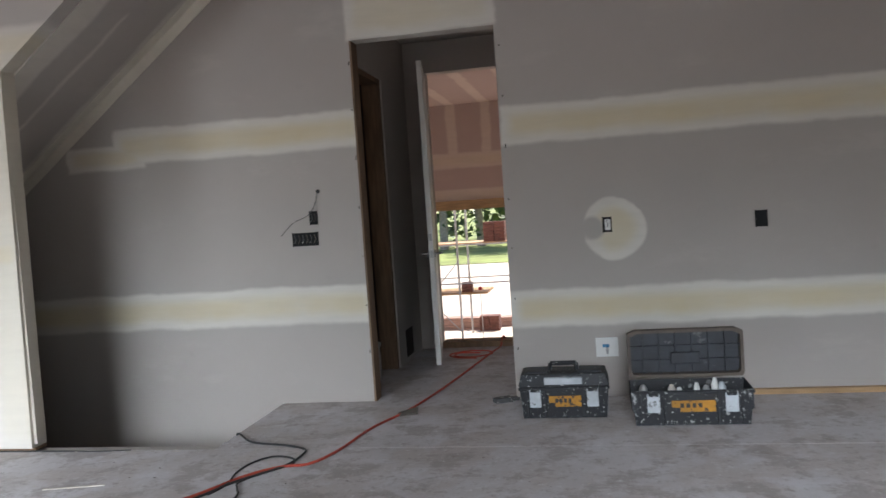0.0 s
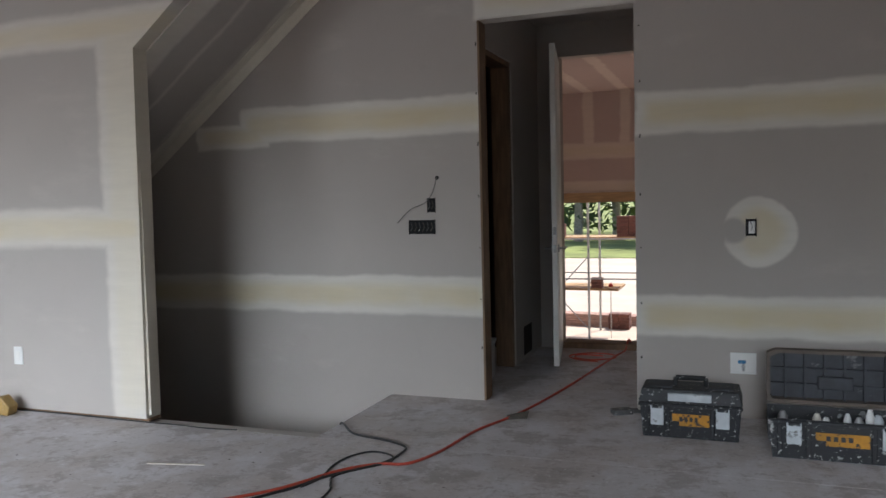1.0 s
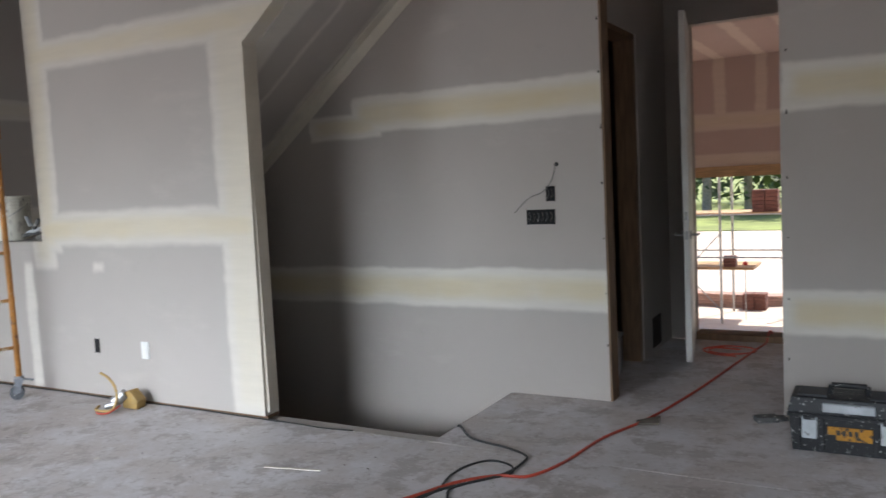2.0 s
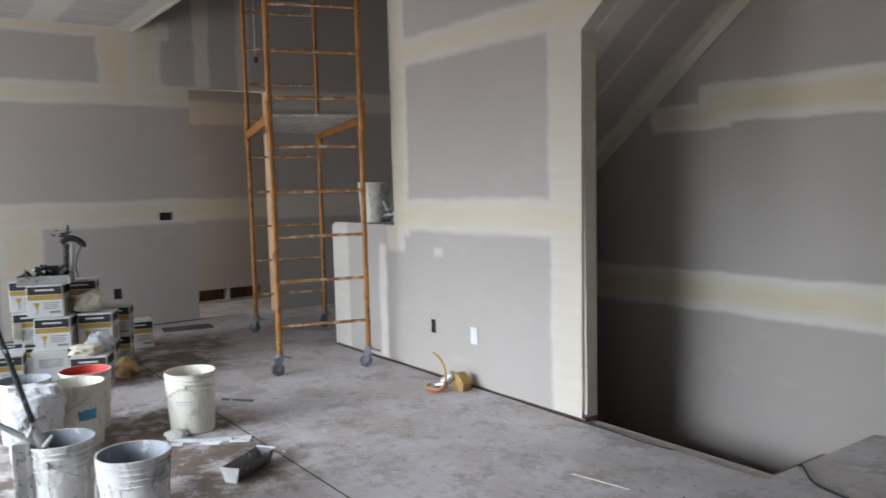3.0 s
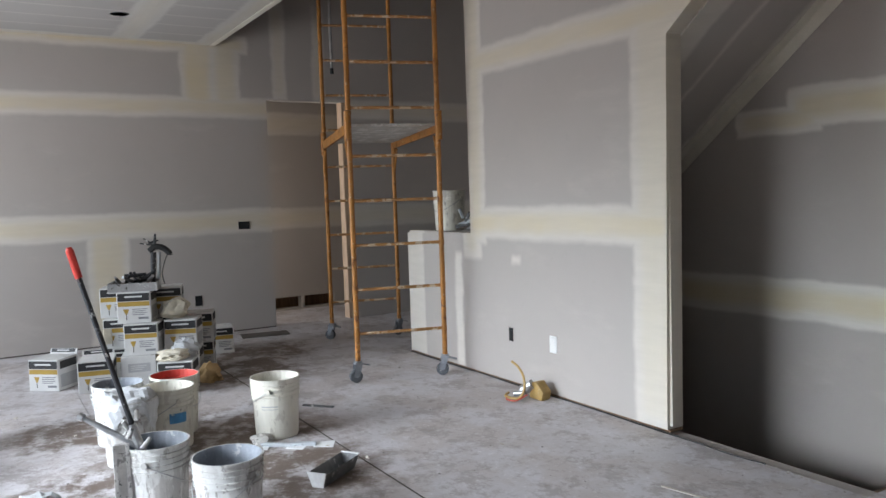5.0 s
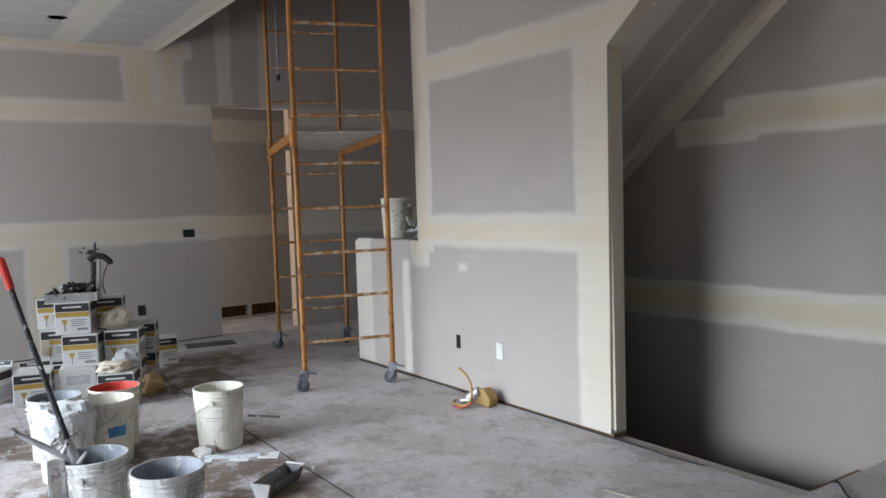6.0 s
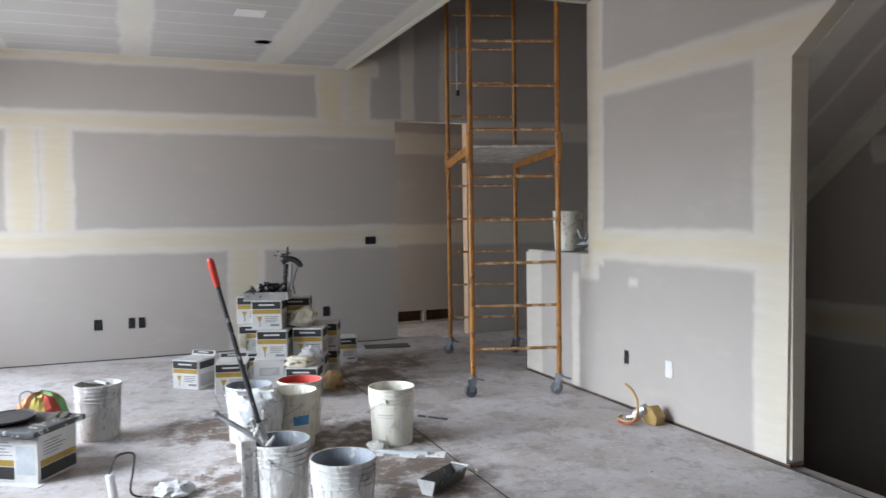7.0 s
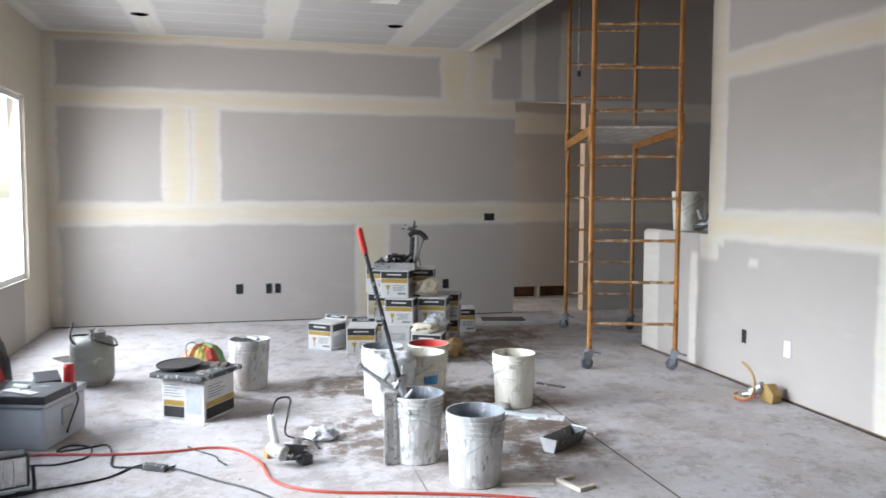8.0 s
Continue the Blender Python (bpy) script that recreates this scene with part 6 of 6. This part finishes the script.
ob = thing("black_mat", "dark flat scrap on the bright floor by the wall", "scrap", (-6.2, -0.55, 0), 35)
bm = bmesh.new()
box(bm, -0.14, 0.1, -0.07, 0.06, 0, 0.008)
part("scrap_body", bm, dark_scrap, ob)
ob = thing("board_offcut", "dark board offcut on the floor by the back wall", "board", (-7.5, 3.9, 0), 80)
bm = bmesh.new()
box(bm, -0.25, 0.25, -0.12, 0.12, 0, 0.012)
part("board", bm, dark_scrap, ob)
ob = thing("angle_knife", "thin dark blade on the floor behind the lone pail", "tool", (-4.35, 3.25, 0), 40)
bm = bmesh.new()
box(bm, -0.12, 0.12, -0.012, 0.012, 0, 0.01)
part("blade", bm, rubber, ob)


def litter(name, label, mat_, count, area, lo, hi, seed):
    rng = random.Random(seed)
    bm = bmesh.new()
    for k in range(count):
        x, y = rng.uniform(area[0], area[1]), rng.uniform(area[2], area[3])
        s, a = rng.uniform(lo, hi), rng.uniform(0, 6.28)
        pts = []
        for j in range(5):
            b = a + j * 1.2566
            r = s * rng.uniform(0.5, 1.1)
            pts.append((x + r * math.cos(b), y + 0.6 * r * math.sin(b)))
        h = rng.uniform(0.25, 0.7) * s * 0.5
        base = [bm.verts.new((p[0], p[1], 0.0005)) for p in pts]
        top = bm.verts.new((x, y, h))
        for j in range(5):
            bm.faces.new((base[j], base[(j + 1) % 5], top))
    ob = link(name, bm, mat_)
    return tagged(ob, label, "debris", kind="stuff")


litter("compound_crumbs", "pale crumbs of dried compound scattered on the floor", scrap, 700, (-7.5, 2.5, -0.5, 4.6), 0.003, 0.011, 1)
litter("compound_crumbs", "pale crumbs near the doorway", scrap, 60, (-1.1, 1.5, 4.6, 6.5), 0.003, 0.012, 2)
litter("dark_crumbs", "dark grit and shavings scattered on the floor", dark_scrap, 260, (-7.5, 1.5, -0.5, 4.6), 0.003, 0.013, 3)
litter("paper_flakes", "larger pale flakes on the floor", scrap, 40, (-5.5, 0.5, 0.2, 4.4), 0.012, 0.035, 4)
litter("edge_chips", "ragged chips along the stairwell floor edge", scrap, 40, (-2.25, -1.25, 4.68, 4.725), 0.006, 0.02, 5)
litter("wall_foot_crumbs", "crumbs gathered along the partition foot", scrap, 70, (-5.4, -2.3, 4.60, 4.70), 0.004, 0.014, 6)

# clutter on the landing
ob = thing("tool_bundle", "grey tools heaped on the stair landing", "tools", (-5.08, 4.98, KNEE_Z - 0.012))
for k in range(6):
    bm = bmesh.new()
    rod(bm, (random.uniform(-0.15, 0.1), random.uniform(-0.05, 0.1), 0.02 + 0.02 * k), (random.uniform(-0.1, 0.2), random.uniform(-0.05, 0.1), 0.05 + 0.03 * k), 0.018, 0.014, 8)
    part("tool", bm, (grey_metal, rubber, latch_grey)[k % 3], ob)

# ---- building site outside ----
site = thing("masonry_scaffold", "steel masonry scaffold with timber planks on the site", "scaffold", (0.13, 14.5, -1.15))
for x in (-2.75, -1.55, -0.35, 0.85):
    for y in (0, 1.2):
        bm = bmesh.new()
        rod(bm, (x, y, 0), (x, y, 3.6), 0.021, n=8)
        part("post", bm, grey_metal, site)
for y in (0, 1.2):
    for z in (1.1, 1.8, 2.5):
        bm = bmesh.new()
        rod(bm, (-2.75, y, z), (0.85, y, z), 0.014, n=6)
        part("ledger", bm, grey_metal, site)
for xa, xb in ((-2.75, -1.55), (-1.55, -2.75)):
    bm = bmesh.new()
    rod(bm, (xa, 0.02, 0.2), (xb, 0.02, 1.5), 0.010, n=6)
    part("cross_brace", bm, grey_metal, site)
for z, xa, xb in ((1.81, -3.0, 1.0), (0.91, -3.0, -1.05)):
    for k in range(3):
        bm = bmesh.new()
        box(bm, xa, xb, 0.05 + 0.3 * k, 0.33 + 0.3 * k, z - 0.02, z + 0.02)
        part("plank", bm, lumber, site)


def brick_pack(at, nx, ny, nz, label):
    ob = thing("brick_pack", label, "bricks", at, 0, "brick packs")
    me = None
    for i in range(nx):
        for j in range(ny):
            for k in range(nz):
                if me is None:
                    bm = bmesh.new()
                    box(bm, -0.095, 0.095, -0.044, 0.044, 0, 0.055)
                    o = part("brick", bm, brick_red, ob)
                    me = o.data
                else:
                    o = new("brick", me)
                    o.parent = ob
                o.location = (0.2 * i + random.uniform(-0.004, 0.004), 0.095 * j, 0.06 * k)


brick_pack((-0.84, 14.62, 0.682), 2, 3, 6, "dark red bricks stacked on the scaffold plank")
brick_pack((-1.95, 14.62, 0.682), 1, 2, 4, "small stack of red bricks on the plank")
brick_pack((-1.3, 14.62, -0.218), 1, 2, 3, "few red bricks on the lower plank")
brick_pack((-1.2, 15.9, -1.15), 2, 3, 5, "red bricks piled on the ground")
for k, (x, y, n) in enumerate(((-2.3, 16.2, 5), (-1.7, 16.6, 3), (-0.6, 16.4, 4))):
    ob = thing("lumber_stack", "pinkish timber boards stacked on the ground", "lumber", (x, y, -1.15), 12 * k - 8, "lumber stacks")
    for j in range(n):
        for i in range(3):
            bm = bmesh.new()
            box(bm, -1.0 + 0.05 * j, 1.0, 0.12 * i, 0.12 * i + 0.1, 0.05 * j, 0.05 * j + 0.04)
            part("board", bm, plain("weathered_pink_board", (0.42, 0.26, 0.21), 0.8) if (i, j) == (0, 0) and k == 0 else bpy.data.materials["weathered_pink_board"], ob)
ob = thing("marker_flag", "small red marker on a thin stake", "marker", (-1.1, 14.9, -1.15))
bm = bmesh.new()
rod(bm, (0, 0, 0), (0, 0, 1.0), 0.008, n=6)
part("stake", bm, grey_metal, ob)
bm = bmesh.new()
lathe(bm, [(0.0, 0.91), (0.03, 0.92), (0.042, 0.95), (0.03, 0.98), (0.0, 0.99)], 12)
part("red_cap", bm, red_grip, ob)


def tree(x, y, h, seed):
    rng = random.Random(seed)
    ob = thing("tree", "tall leafy tree at the edge of the site", "tree", (x, y, -1.12), 0, "trees behind the site")
    bm = bmesh.new()
    rod(bm, (0, 0, 0), (rng.uniform(-0.2, 0.2), 0, h * 0.6), 0.28, 0.14, 8)
    for k in range(5):
        z = h * rng.uniform(0.3, 0.6)
        a = rng.uniform(0, 6.28)
        rod(bm, (0, 0, z), (1.6 * math.cos(a), 1.6 * math.sin(a), z + 1.4), 0.09, 0.03, 6)
    part("trunk", bm, bark, ob)
    for m_ in (leaf_a, leaf_b):
        bm = bmesh.new()
        for k in range(420):
            a, b = rng.uniform(0, 6.28), rng.gauss(0, 0.42)
            r = 2.6 * math.sqrt(rng.random()) * (1.1 - 0.4 * abs(b))
            c = Vector((r * math.cos(a), r * math.sin(a), h * (0.52 + 0.42 * b)))
            if c.z < 0.5:
                continue
            s = rng.uniform(0.18, 0.42)
            q = [c + Vector((rng.uniform(-s, s), rng.uniform(-s, s), rng.uniform(-s, s))) for _ in range(4)]
            vs = [bm.verts.new(p) for p in q]
            bm.faces.new(vs[:3])
            bm.faces.new((vs[1], vs[2], vs[3]))
        part("crown", bm, m_, ob)


for k in range(12):
    tree(-16 + 2.1 * k + random.uniform(-0.5, 0.5), 46 + random.uniform(-2, 6), random.uniform(9, 13), 50 + k)
bm = bmesh.new()
rng = random.Random(9)
for k in range(5000):
    c = Vector((rng.uniform(-30, 16), rng.uniform(54, 62), rng.uniform(-1.0, 7.5)))
    s = rng.uniform(0.3, 0.7)
    vs = [bm.verts.new(c + Vector((rng.uniform(-s, s), rng.uniform(-s, s), rng.uniform(-s, s)))) for _ in range(3)]
    bm.faces.new(vs)
tagged(link("far_thicket", bm, leaf_b), "dense green thicket behind the trees", "foliage", kind="stuff")
